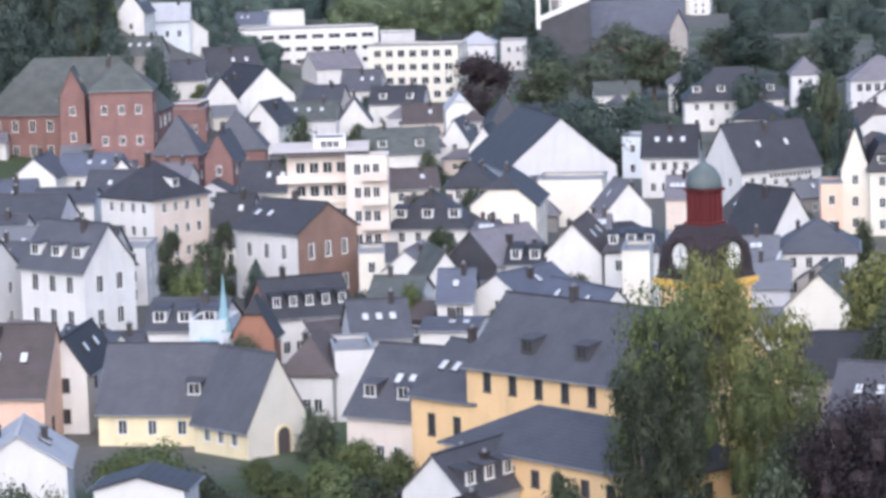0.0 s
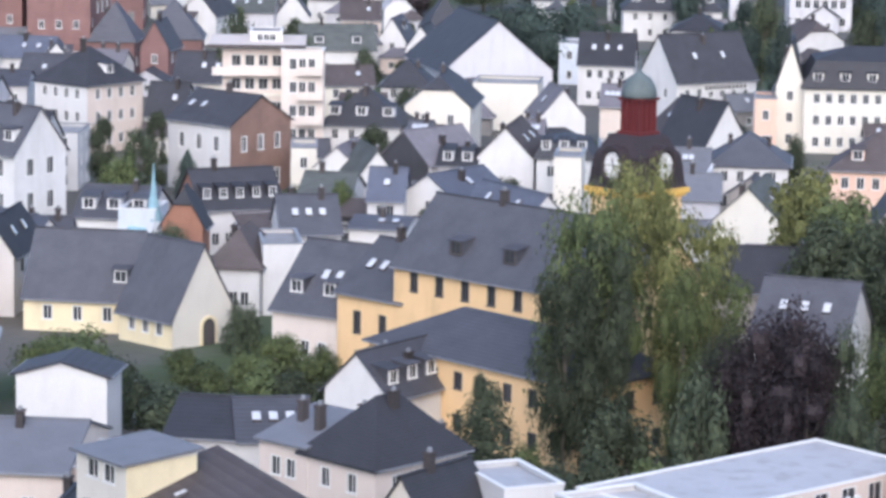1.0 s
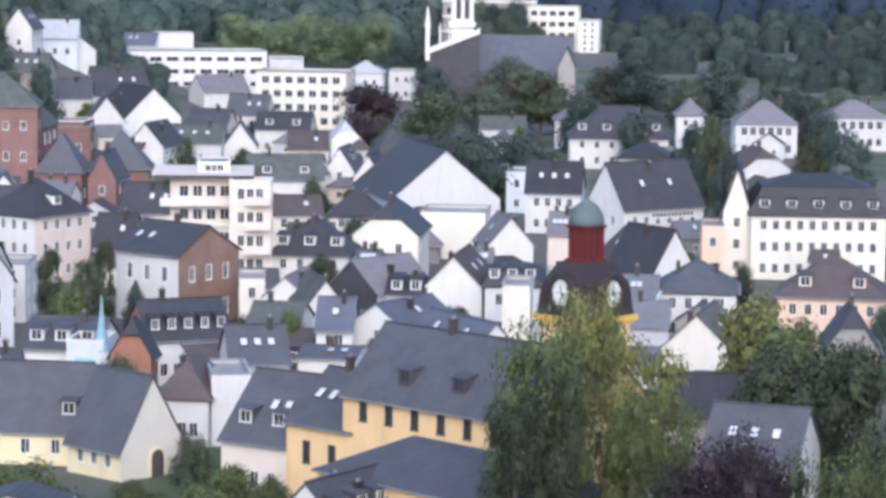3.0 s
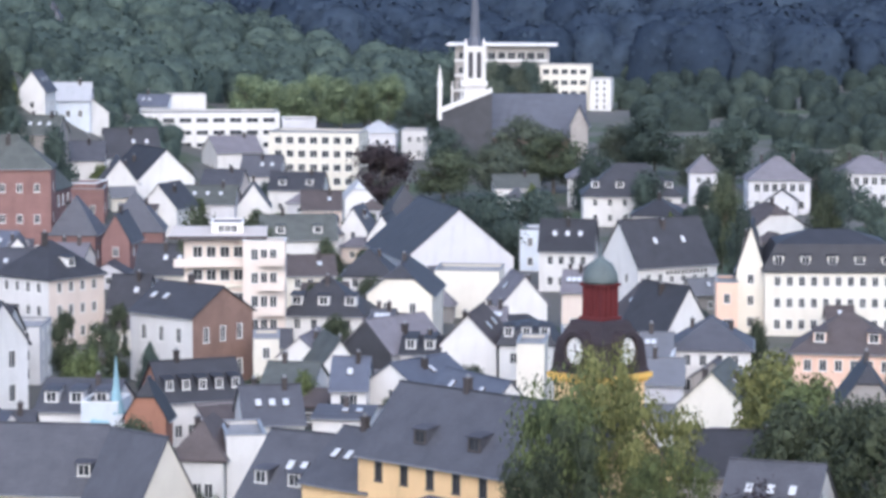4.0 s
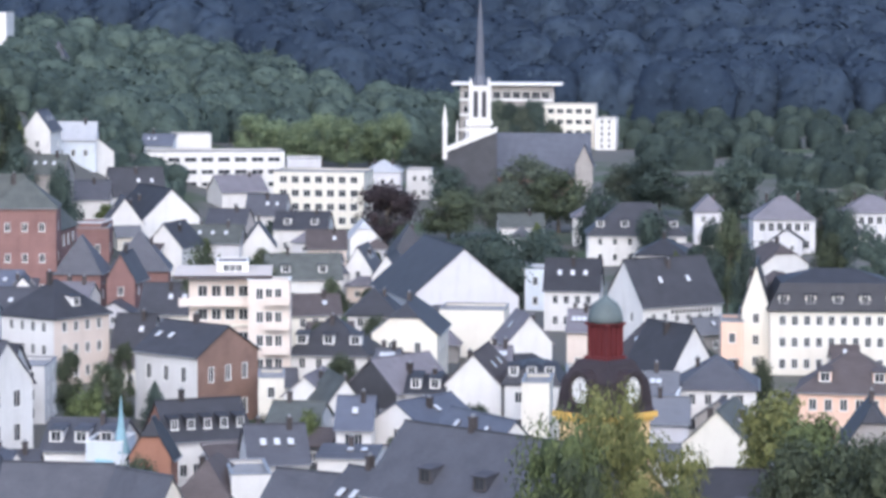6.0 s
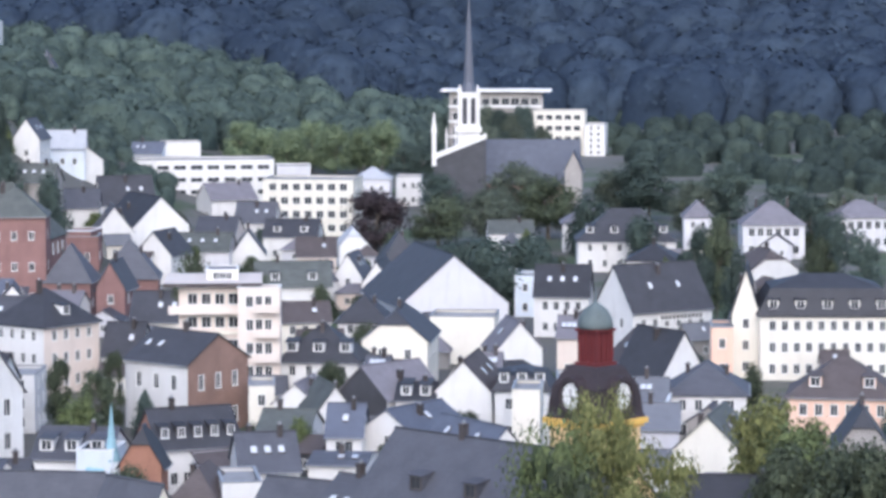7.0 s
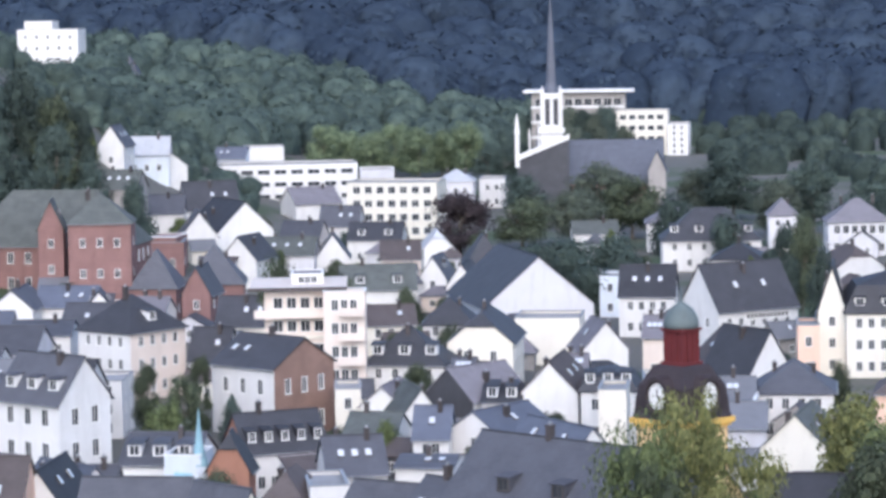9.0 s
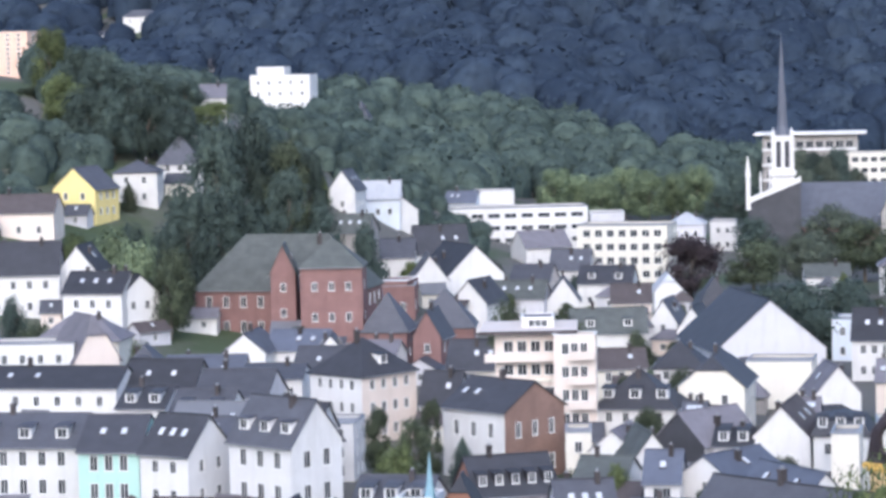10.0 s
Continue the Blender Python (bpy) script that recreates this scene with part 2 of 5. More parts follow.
def make_ground():
    xs = sorted(set(list(range(-400, 401, 16)) + [-4200, -3200, -2400, -1800, -1300, -1000, -800, -600, -500, 500, 600, 800, 1000, 1300, 1800, 2400, 3200, 4200]))
    ys = sorted(set(list(range(-120, 1300, 14)) + list(range(1300, 2200, 40)) + [-4200, -2500, -1200, -600, -300, 2400, 3000, 3600, 4300]))
    verts = [(x, y, ground_z(x, y) + (0.25 * noise.noise((x * 0.05, y * 0.05, 0)) if 130 < y < 1100 else 0)) for y in ys for x in xs]
    k = len(xs)
    faces = [(j * k + i, j * k + i + 1, (j + 1) * k + i + 1, (j + 1) * k + i) for j in range(len(ys) - 1) for i in range(k - 1)]
    me = bpy.data.meshes.new("ground")
    me.from_pydata(verts, [], faces)
    m, n, l, b = tree_of("gardens_and_paving", 0.95)
    co = n.new("ShaderNodeTexCoord")
    big, small = n.new("ShaderNodeTexNoise"), n.new("ShaderNodeTexNoise")
    big.inputs["Scale"].default_value, small.inputs["Scale"].default_value = 0.03, 0.9
    big.inputs["Detail"].default_value, small.inputs["Detail"].default_value = 4, 6
    ramp, tint, mul = n.new("ShaderNodeValToRGB"), n.new("ShaderNodeValToRGB"), n.new("ShaderNodeMixRGB")
    ramp.color_ramp.elements[0].color, ramp.color_ramp.elements[1].color = (0.07, 0.10, 0.045, 1), (0.15, 0.145, 0.13, 1)
    ramp.color_ramp.elements[0].position, ramp.color_ramp.elements[1].position = 0.40, 0.52
    tint.color_ramp.elements[0].color = (0.5, 0.5, 0.5, 1)
    mul.blend_type = "MULTIPLY"
    mul.inputs[0].default_value = 0.8
    l.new(co.outputs["Object"], big.inputs["Vector"])
    l.new(co.outputs["Object"], small.inputs["Vector"])
    l.new(big.outputs["Fac"], ramp.inputs[0])
    l.new(small.outputs["Fac"], tint.inputs[0])
    l.new(ramp.outputs[0], mul.inputs[1])
    l.new(tint.outputs[0], mul.inputs[2])
    l.new(mul.outputs[0], b.inputs["Base Color"])
    me.materials.append(m)
    tagged(new("ground", me), "valley floor of gardens, yards and grey paving", "ground", kind="structure")


make_ground()

# ---- houses ----
WINDOW_MESH = {}


def window_meshes(w, h, trim):
    key = (round(w, 2), round(h, 2), trim.name)
    if key not in WINDOW_MESH:
        f = 0.09
        bm = boxed((-w / 2, -0.02, 0, -w / 2 + f, 0.16, h), (w / 2 - f, -0.02, 0, w / 2, 0.16, h), (-w / 2 + f, -0.02, h - f, w / 2 - f, 0.16, h),
                   (-w / 2 - 0.05, -0.09, -0.06, w / 2 + 0.05, 0.16, f * 0.6), (-0.03, 0.07, f * 0.6, 0.03, 0.11, h - f))
        fm = bpy.data.meshes.new("window")
        bm.to_mesh(fm)
        bm.free()
        fm.materials.append(trim)
        bm = boxed((-w / 2 + f, 0.10, f * 0.6, w / 2 - f, 0.13, h - f))
        pm = bpy.data.meshes.new("pane")
        bm.to_mesh(pm)
        bm.free()
        pm.materials.append(GLASS)
        WINDOW_MESH[key] = fm, pm
    return WINDOW_MESH[key]


def add_window(parent, m, w, h, trim):
    fm, pm = window_meshes(w, h, trim)
    o = again("window", fm, parent, m)
    again("pane", pm, o, Matrix())


def grid_of(length, eave, rows, cols, base=0.0, edge=0.9):
    """Where the windows of a wall stand: (middle, sill) pairs."""
    if rows < 1 or cols < 1 or length < 2.2:
        return []
    storey = (eave - base) / rows
    step = (length - 2 * edge) / cols
    return [(edge + step * (c + 0.5), base + storey * r + min(1.0, storey * 0.32)) for r in range(rows) for c in range(cols)]


def wall_face(bm, m, length, z0, z1, holes, w, h, mat=0):
    """A flat wall with its window openings left open. m brings the wall's own plane (x along, z up) to the house."""
    xs = sorted({0.0, length, *[c - w / 2 for c, _ in holes], *[c + w / 2 for c, _ in holes]})
    zs = sorted({z0, z1, *[s for _, s in holes], *[s + h for _, s in holes]})
    pts = {}

    def at(i, j):
        if (i, j) not in pts:
            pts[i, j] = bm.verts.new(m @ Vector((xs[i], 0, zs[j])))
        return pts[i, j]
    for i in range(len(xs) - 1):
        for j in range(len(zs) - 1):
            cx, cz = (xs[i] + xs[i + 1]) / 2, (zs[j] + zs[j + 1]) / 2
            if any(abs(cx - c) < w / 2 and s < cz < s + h for c, s in holes):
                continue
            bm.faces.new((at(i, j), at(i + 1, j), at(i + 1, j + 1), at(i, j + 1))).material_index = mat


def roof_planes(kind, length, span, z, rise, over=0.4, verge=0.25):
    """The roof's faces with the ridge along x, the span along y, from (0, 0) to (length, span)."""
    L, S, c = length, span, span / 2
    drop = over * rise / c
    if kind == "gable":
        a, b = (-verge, -over, z - drop), (L + verge, -over, z - drop)
        r0, r1 = (-verge, c, z + rise), (L + verge, c, z + rise)
        d, e = (-verge, S + over, z - drop), (L + verge, S + over, z - drop)
        return [(a, b, r1, r0), (e, d, r0, r1)]
    if kind == "half":
        k = 0.55
        a, b = (-verge, -over, z - drop), (L + verge, -over, z - drop)
        d, e = (-verge, S + over, z - drop), (L + verge, S + over, z - drop)
        p0, p1 = (-verge, c * k, z + rise * k), (L + verge, c * k, z + rise * k)
        q0, q1 = (-verge, S - c * k, z + rise * k), (L + verge, S - c * k, z + rise * k)
        run = c * (1 - k)
        r0, r1 = (run, c, z + rise), (L - run, c, z + rise)
        return [(a, b, p1, r1, r0, p0), (e, d, q0, r0, r1, q1), (p0, r0, q0), (q1, r1, p1)]
    if kind == "hip":
        run = min(L / 2 - 0.01, c)
        a, b, e, d = (-over, -over, z - drop), (L + over, -over, z - drop), (L + over, S + over, z - drop), (-over, S + over, z - drop)
        r0, r1 = (run, c, z + rise), (L - run, c, z + rise)
        return [(a, b, r1, r0), (e, d, r0, r1), (d, a, r0), (b, e, r1)]
    if kind == "mansard":
        i, k = rise * 0.3, 0.68
        a, b, e, d = (-over, -over, z - 0.1), (L + over, -over, z - 0.1), (L + over, S + over, z - 0.1), (-over, S + over, z - 0.1)
        a2, b2, e2, d2 = (i, i, z + rise * k), (L - i, i, z + rise * k), (L - i, S - i, z + rise * k), (i, S - i, z + rise * k)
        run = min(L / 2 - 0.01, c)
        r0, r1 = (run, c, z + rise), (L - run, c, z + rise)
        return [(a, b, b2, a2), (b, e, e2, b2), (e, d, d2, e2), (d, a, a2, d2), (a2, b2, r1, r0), (e2, d2, r0, r1), (d2, a2, r0), (b2, e2, r1)]
    if kind == "shed":
        return [((-verge, -over, z), (L + verge, -over, z), (L + verge, S + over, z + rise), (-verge, S + over, z + rise))]
    return []


def slab(planes, thick):
    """Roof planes as a closed slab with a visible edge."""
    bm = bmesh.new()
    for p in planes:
        bm.faces.new([bm.verts.new(q) for q in p])
    bmesh.ops.remove_doubles(bm, verts=bm.verts, dist=0.001)
    bmesh.ops.recalc_face_normals(bm, faces=bm.faces)
    if sum(f.normal.z for f in bm.faces) < 0:
        bmesh.ops.reverse_faces(bm, faces=bm.faces)
    top = list(bm.faces)
    low = {v: bm.verts.new((v.co.x, v.co.y, v.co.z - thick)) for v in list(bm.verts)}
    rim = [e for e in bm.edges if len(e.link_faces) == 1]
    for e in rim:
        f = e.link_faces[0]
        vs = list(f.verts)
        i = vs.index(e.verts[0])
        a, b = (e.verts[0], e.verts[1]) if vs[(i + 1) % len(vs)] is e.verts[1] else (e.verts[1], e.verts[0])
        bm.faces.new((b, a, low[a], low[b]))
    for f in top:
        bm.faces.new([low[v] for v in reversed(f.verts)])
    return bm


def dormer(parent, m, w, h, deep, wall, roof, style, trim=None):
    """A roof window house: cheeks, a little roof and a pane."""
    d = part("dormer", boxed((-w / 2, 0, -0.6, w / 2, deep, h)), wall, parent)
    d.matrix_basis = m
    if style == "gable":
        bm = slab([((-w / 2 - 0.15, -0.2, h - 0.05), (0, -0.2, h + w * 0.42), (0, deep + 0.5, h + w * 0.42), (-w / 2 - 0.15, deep + 0.5, h - 0.05)),
                   ((0, -0.2, h + w * 0.42), (w / 2 + 0.15, -0.2, h - 0.05), (w / 2 + 0.15, deep + 0.5, h - 0.05), (0, deep + 0.5, h + w * 0.42))], 0.1)
        t = [(-w / 2, 0.0, h), (w / 2, 0.0, h), (0, 0.0, h + w * 0.36)]
        part("gablet", slab([[(x, y + 0.01, z) for x, y, z in t]], 0.01), wall, d)
    else:
        bm = slab([((-w / 2 - 0.15, -0.25, h), (w / 2 + 0.15, -0.25, h), (w / 2 + 0.15, deep + 0.6, h + 0.3), (-w / 2 - 0.15, deep + 0.6, h + 0.3))], 0.12)
    part("dormer_roof", bm, roof, d)
    add_window(d, pose(0, -0.14, 0.12), w * 0.8, h - 0.25, trim or TRIM)


def chimney(parent, x, y, z0, z1, s=0.55, mat=None):
    c = part("chimney", boxed((x - s / 2, y - s * 0.7, z0, x + s / 2, y + s * 0.7, z1), (x - s / 2 - 0.07, y - s * 0.7 - 0.07, z1, x + s / 2 + 0.07, y + s * 0.7 + 0.07, z1 + 0.12)), mat or STACK, parent)
    part("chimney_pot", boxed((x - 0.12, y - 0.12, z1 + 0.12, x + 0.12, y + 0.12, z1 + 0.4)), GUTTER, c)


def house(x, y, z, yaw, w, d, eave, rise, kind, wall, roof, rows=2, cols=3, side=2, right="", left="", front="", dormers="", skylights="", stacks="", trim="white",
          win=(0.95, 1.4), thing="house", label="", edge=0.9, base=0.0, parapet=0.4, pane=1.0, door=0.0):
    """A building. Its origin is the middle of the front wall's foot, x runs along that wall, y into the house.
    kind: r = ridge along the front, g = gable in the front, h = hip, m = mansard, f = flat, s = shed, k = half-hipped gable in front.
    dormers and skylights: "F3 L2" puts three on the front slope and two on the left; stacks: "0.2,0.5 0.8,0.5" in shares of w and d."""
    ob = new(thing)
    ob.matrix_basis = pose(x, y, z, 0, 0, yaw)
    PLOTS.append((x - math.sin(radians(yaw)) * d / 2, y + math.cos(radians(yaw)) * d / 2, radians(yaw), w, d, eave))
    extra = " and dormers" if dormers else " and skylights" if skylights else ""
    form = {"r": "gabled", "g": "gabled", "h": "hipped", "m": "mansard", "f": "flat", "s": "mono-pitch", "k": "half-hipped"}[kind]
    tagged(ob, label or f"{WORDS[wall]} {thing.replace('_', ' ')} with {form} {TOPS[roof]} roof{extra}", thing.split("_")[-1], "buildings of the town")
    wm, rm = WALLS[wall], ROOFS[roof]
    tm = TRIM if trim == "white" else TRIM_DARK
    along = kind in "grkhms" and not (kind in "gk" or (kind in "hm" and d > w))
    mats = [wm, WALLS[right or wall], WALLS[left or wall], WALLS[front or wall]]
    ww, wh = win
    wh = min(wh, (eave - base) / max(rows, 1) * 0.62)
    faces = [(Matrix.Translation((-w / 2, 0, 0)), w, cols, 3), (Matrix.Translation((w / 2, 0, 0)) @ pose(0, 0, 0, 0, 0, 90), d, side, 1),
             (Matrix.Translation((w / 2, d, 0)) @ pose(0, 0, 0, 0, 0, 180), w, cols, 0), (Matrix.Translation((-w / 2, d, 0)) @ pose(0, 0, 0, 0, 0, 270), d, side, 2)]
    top = eave + (parapet if kind == "f" else 0)
    bm = bmesh.new()
    spots = []
    for m, length, n, mi in faces:
        n = 0 if mi == 0 and y > 230 else n
        holes = [(c, s) for c, s in grid_of(length, eave, rows, n, base, edge) if ww < (length - 2 * edge) / max(n, 1) * 0.95 + 0.3]
        wall_face(bm, m, length, -2.5, top, holes, ww, wh, mi)
        spots += [m @ pose(c, 0, s) for c, s in holes]
    L, S = (w, d) if along else (d, w)
    turn = Matrix.Translation((-w / 2, 0, 0)) if along else Matrix.Translation((w / 2, 0, 0)) @ pose(0, 0, 0, 0, 0, 90)
    k = {"r": "gable", "g": "gable", "k": "half", "h": "hip", "m": "mansard", "s": "shed"}.get(kind, "")
    if k in ("gable", "half"):
        for ex, mi in ((0, 2 if along else 3), (L, 1 if along else 0)):
            t = [(ex, 0, eave), (ex, S, eave), (ex, S / 2, eave + rise)] if k == "gable" else [(ex, 0, eave), (ex, S, eave), (ex, S - S / 2 * 0.55, eave + rise * 0.55), (ex, S / 2 * 0.55, eave + rise * 0.55)]
            t = t if ex else t[::-1]
            bm.faces.new([bm.verts.new(turn @ Vector(p)) for p in t]).material_index = mi
    if k == "shed":
        for ex in (0, L):
            bm.faces.new([bm.verts.new(turn @ Vector(p)) for p in ((ex, 0, eave), (ex, S, eave), (ex, S, eave + rise))])
        bm.faces.new([bm.verts.new(turn @ Vector(p)) for p in ((0, S, eave), (L, S, eave), (L, S, eave + rise), (0, S, eave + rise))])
    bmesh.ops.remove_doubles(bm, verts=bm.verts, dist=0.002)
    part("shell", bm, mats, ob)
    for m in spots:
        add_window(ob, m, ww, wh, tm)
    if door:
        bm = bmesh.new()
        for r0, r1, y0, y1 in ((0.0, 0.75, -0.06, 0.06), (0.75, 1.0, -0.14, 0.04)):
            n = 10
            arc = [(-1, 0)] + [(math.cos(math.pi - math.pi * i / n), math.sin(math.pi * i / n)) for i in range(n + 1)] + [(1, 0)]
            outer = [(c * r1, (1.7 + s * r1) if 0 < i < n + 2 else 0.0) for i, (c, s) in enumerate(arc)]
            inner = [(c * r0, (1.7 + s * r0) if 0 < i < n + 2 else 0.0) for i, (c, s) in enumerate(arc)]
            vo = [[bm.verts.new((w * door - w / 2 + px, yy, pz)) for px, pz in outer] for yy in (y0, y1)]
            vi = [[bm.verts.new((w * door - w / 2 + px, yy, pz)) for px, pz in inner] for yy in (y0, y1)]
            for i in range(len(outer) - 1):
                for quad in ((vo[0][i], vo[0][i + 1], vi[0][i + 1], vi[0][i]), (vo[0][i + 1], vo[0][i], vo[1][i], vo[1][i + 1])):
                    bm.faces.new(quad).material_index = 1 if r0 else 0
        part("door", bm, [TRIM_DARK, wm], ob, "dark arched doorway")
    if kind == "f":
        part("roof_deck", boxed((-w / 2 + 0.02, 0.02, eave - 0.25, w / 2 - 0.02, d - 0.02, eave + 0.05)), rm, ob)
        part("coping", boxed((-w / 2 - 0.08, -0.08, top, w / 2 + 0.08, 0.25, top + 0.12), (-w / 2 - 0.08, d - 0.25, top, w / 2 + 0.08, d + 0.08, top + 0.12),
                             (-w / 2 - 0.08, 0.25, top, -w / 2 + 0.25, d - 0.25, top + 0.12), (w / 2 - 0.25, 0.25, top, w / 2 + 0.08, d - 0.25, top + 0.12)), TRIM if roof != "gravel" else GUTTER, ob)
        return ob
    thick = 0.16
    planes = roof_planes(k, L, S, eave + thick, rise)
    bm = slab(planes, thick)
    bmesh.ops.transform(bm, matrix=turn, verts=bm.verts)
    part("roof", bm, rm, ob)
    if k in ("gable", "half") and rise > 1:
        lo, hi = (0, L) if k == "gable" else (S * 0.225, L - S * 0.225)
        bm = boxed((lo - (0.25 if k == "gable" else 0), S / 2 - 0.14, eave + rise + 0.1, hi + (0.25 if k == "gable" else 0), S / 2 + 0.14, eave + rise + 0.24))
        bmesh.ops.transform(bm, matrix=turn, verts=bm.verts)
        part("ridge_cap", bm, rm, ob)
    # gutters along the eaves
    if k in ("gable", "hip", "half"):
        dz = 0.4 * rise / (S / 2)
        for yy in (-0.52, S + 0.4):
            bm = boxed((-0.2, yy, eave - dz + 0.02, L + 0.2, yy + 0.12, eave - dz + 0.13))
            bmesh.ops.transform(bm, matrix=turn, verts=bm.verts)
            part("gutter", bm, GUTTER, ob)
    slope = math.atan2(rise, S / 2)
    if k == "shed":
        slope = math.atan2(rise, S)
    if k == "mansard":
        slope = math.atan2(rise * 0.68, rise * 0.3)
    # the four slopes, each as a frame: x along the eave, y up the roof in plan
    sides = {"F": (Matrix.Translation((-w / 2, 0, eave)), w), "R": (Matrix.Translation((w / 2, 0, eave)) @ pose(0, 0, 0, 0, 0, 90), d),
             "L": (Matrix.Translation((-w / 2, d, eave)) @ pose(0, 0, 0, 0, 0, 270), d), "B": (Matrix.Translation((w / 2, d, eave)) @ pose(0, 0, 0, 0, 0, 180), w)}
    for word in dormers.split():
        m, length = sides[word[0]]
        n = int(word[1:2])
        style = "gable" if word[2:] == "g" else "shed"
        word, _, reach = word.partition("/")
        lo, hi = (float(v) for v in reach.split("-")) if reach else (0.0, 1.0)
        style = "gable" if word[2:] == "g" else "shed"
        dw = min(1.5, length / n * 0.55)
        for i in range(n):
            up = 0.35 if k == "mansard" else S / 2 * 0.22
            dormer(ob, m @ pose(length * (lo + (hi - lo) * (i + 0.5) / n), up, up * math.tan(slope) + 0.1), dw, 1.35, 1.35 / math.tan(slope) + 0.2, rm if word[2:] == "d" else wm, rm, style, TRIM_DARK if trim == "dark" else TRIM)
    for word in skylights.split():
        m, length = sides[word[0]]
        n = int(word[1:2])
        word, _, high = word.partition("@")
        lo, hi = (0.15, 0.85) if len(word) < 3 else (float(v) for v in word[3:].split("-"))
        for i in range(n):
            sx = length * (lo + (hi - lo) * (i + 0.5) / n)
            up = S / 2 * float(high or 0.5)
            s = part("skylight", boxed((-0.5 * pane, -0.75 * pane, 0.1, 0.5 * pane, 0.75 * pane, 0.24)), TRIM_DARK, ob)
            s.matrix_basis = m @ pose(sx, up, up * math.tan(slope) + 0.1) @ pose(0, 0, 0, math.degrees(slope))
            part("pane", boxed((-0.42 * pane, -0.67 * pane, 0.24, 0.42 * pane, 0.67 * pane, 0.27)), SKYGLASS, s)
    for word in stacks.split():
        sx, sy = (float(v) for v in word.split(","))
        across = abs((sy if along else sx) - 0.5) * 2
        zr = eave + rise * (1 - across)
        chimney(ob, -w / 2 + w * sx, d * sy, zr - 0.6, zr + 1.1, 0.5)
    return ob


PLOTS = []


# ---- the town's buildings ----
house(-34.1, 360.0, 0.0, -40.0, 10.8, 10.6, 8.7, 3.2, "r", "white", "dark", win=(1.0,1.9),rows=2,cols=3,side=3,right="brick",skylights="F2/0.05-0.45",stacks="0.5,0.5",pane=0.75)
block = house(-28.0, 383.9, 0.0, 3.0, 10.6, 13.0, 15.2, 0.0, "f", "pink", "mauve", win=(1.3,1.5),rows=5,cols=5,side=4,parapet=0.1,thing="apartment_block")
part("roof_slab", boxed((-7.2, -1.6, 15.6, 5.5, 13.4, 15.97)), WALLS["pink"], block, "pale overhanging flat roof slab")
part("fascia", boxed((-7.3, -1.72, 15.62, 5.5, -1.62, 16.05)), ROOFS["brown"], block)
part("terrace", boxed((-6.6, -1.5, 12.0, 2.4, -0.02, 12.3), (-6.6, -1.5, 12.3, 2.4, -1.38, 13.1)), WALLS["pink"], block)
for z in (3.2, 6.2, 9.2):
    part("ledge", boxed((-5.4, -0.35, z, 2.4, -0.02, z + 0.35)), WALLS["cream"], block)
house(-65.6, 401.1, 1.0, 3.0, 8.2, 11.0, 7.0, 1.5, "r", "white", "slate", rows=2,cols=4,stacks="0.7,0.42",pane=0.75)
house(-55.7, 393.1, 0.4, -38.2, 10.0, 10.4, 9.2, 4.3, "h", "white", "dark", rows=3,cols=4,side=4,right="pink",dormers="R1",stacks="0.5,0.4")
house(-15.3, 383.0, 0.0, -8.0, 10.6, 10.0, 5.8, 4.3, "h", "white", "dark", rows=2,cols=4,dormers="F3",stacks="0.5,0.4")
house(-5.4, 395.2, 0.0, -6.0, 8.9, 14.0, 7.0, 3.8, "k", "cream", "dark", rows=2,cols=2,side=3,stacks="0.5,0.4")
house(3.9, 425.2, 0.0, -6.0, 9.4, 9.0, 6.5, 0.0, "f", "cream", "gravel", rows=1,cols=0)
house(3.0, 459.8, 0.0, 14.0, 17.7, 26.0, 5.0, 7.6, "g", "grey", "dark", rows=0,cols=0,side=5,thing="hall",pane=0.75)
house(3.4, 352.0, 0.0, -10.0, 6.9, 12.0, 6.0, 3.6, "g", "white", "brown", rows=2,cols=0,side=3,stacks="0.3,0.5",skylights="L2 R2",pane=0.75)
house(-8.8, 355.0, 0.0, -44.2, 8.6, 9.7, 5.0, 3.6, "g", "slate", "mauve", rows=1,cols=1,side=3,right="white",stacks="0.25,0.58 0.75,0.45",pane=0.75)
house(-5.3, 323.6, 0.0, -36.5, 7.1, 10.0, 5.5, 2.3, "g", "white", "blue", rows=2,cols=1,stacks="0.7,0.42",skylights="R1 L1",pane=0.75)
house(-9.9, 319.7, 0.0, -3.0, 3.9, 9.0, 5.5, 2.9, "r", "white", "blue", rows=2,cols=2,skylights="F1",stacks="0.7,0.42",pane=0.75)
house(1.7, 313.0, 0.0, -58.0, 12.4, 5.8, 5.0, 2.9, "r", "white", "blue", rows=2,cols=3,skylights="F3",pane=0.75)
house(2.5, 240.8, 0.0, -42.0, 25.3, 11.0, 10.8, 5.4, "r", "yellow", "slate", rows=1,cols=8,side=2,win=(0.9,1.7),base=7.6,trim="dark",dormers="F2d/0.12-0.6",thing="convent_church",stacks="0.3,0.5",pane=0.75)
house(-9.0, 251.5, 0.0, -42.0, 7.9, 11.0, 7.5, 4.0, "r", "yellow", "slate", rows=1,cols=2,win=(0.9,2.0),base=3,trim="dark",stacks="0.3,0.5",skylights="F2/0.1-0.5",pane=0.75)
house(-0.2, 227.5, 0.0, -46.0, 24.0, 11.0, 6.8, 2.7, "h", "yellow", "slate", rows=2,cols=8,side=3,trim="dark",thing="convent_wing",stacks="")
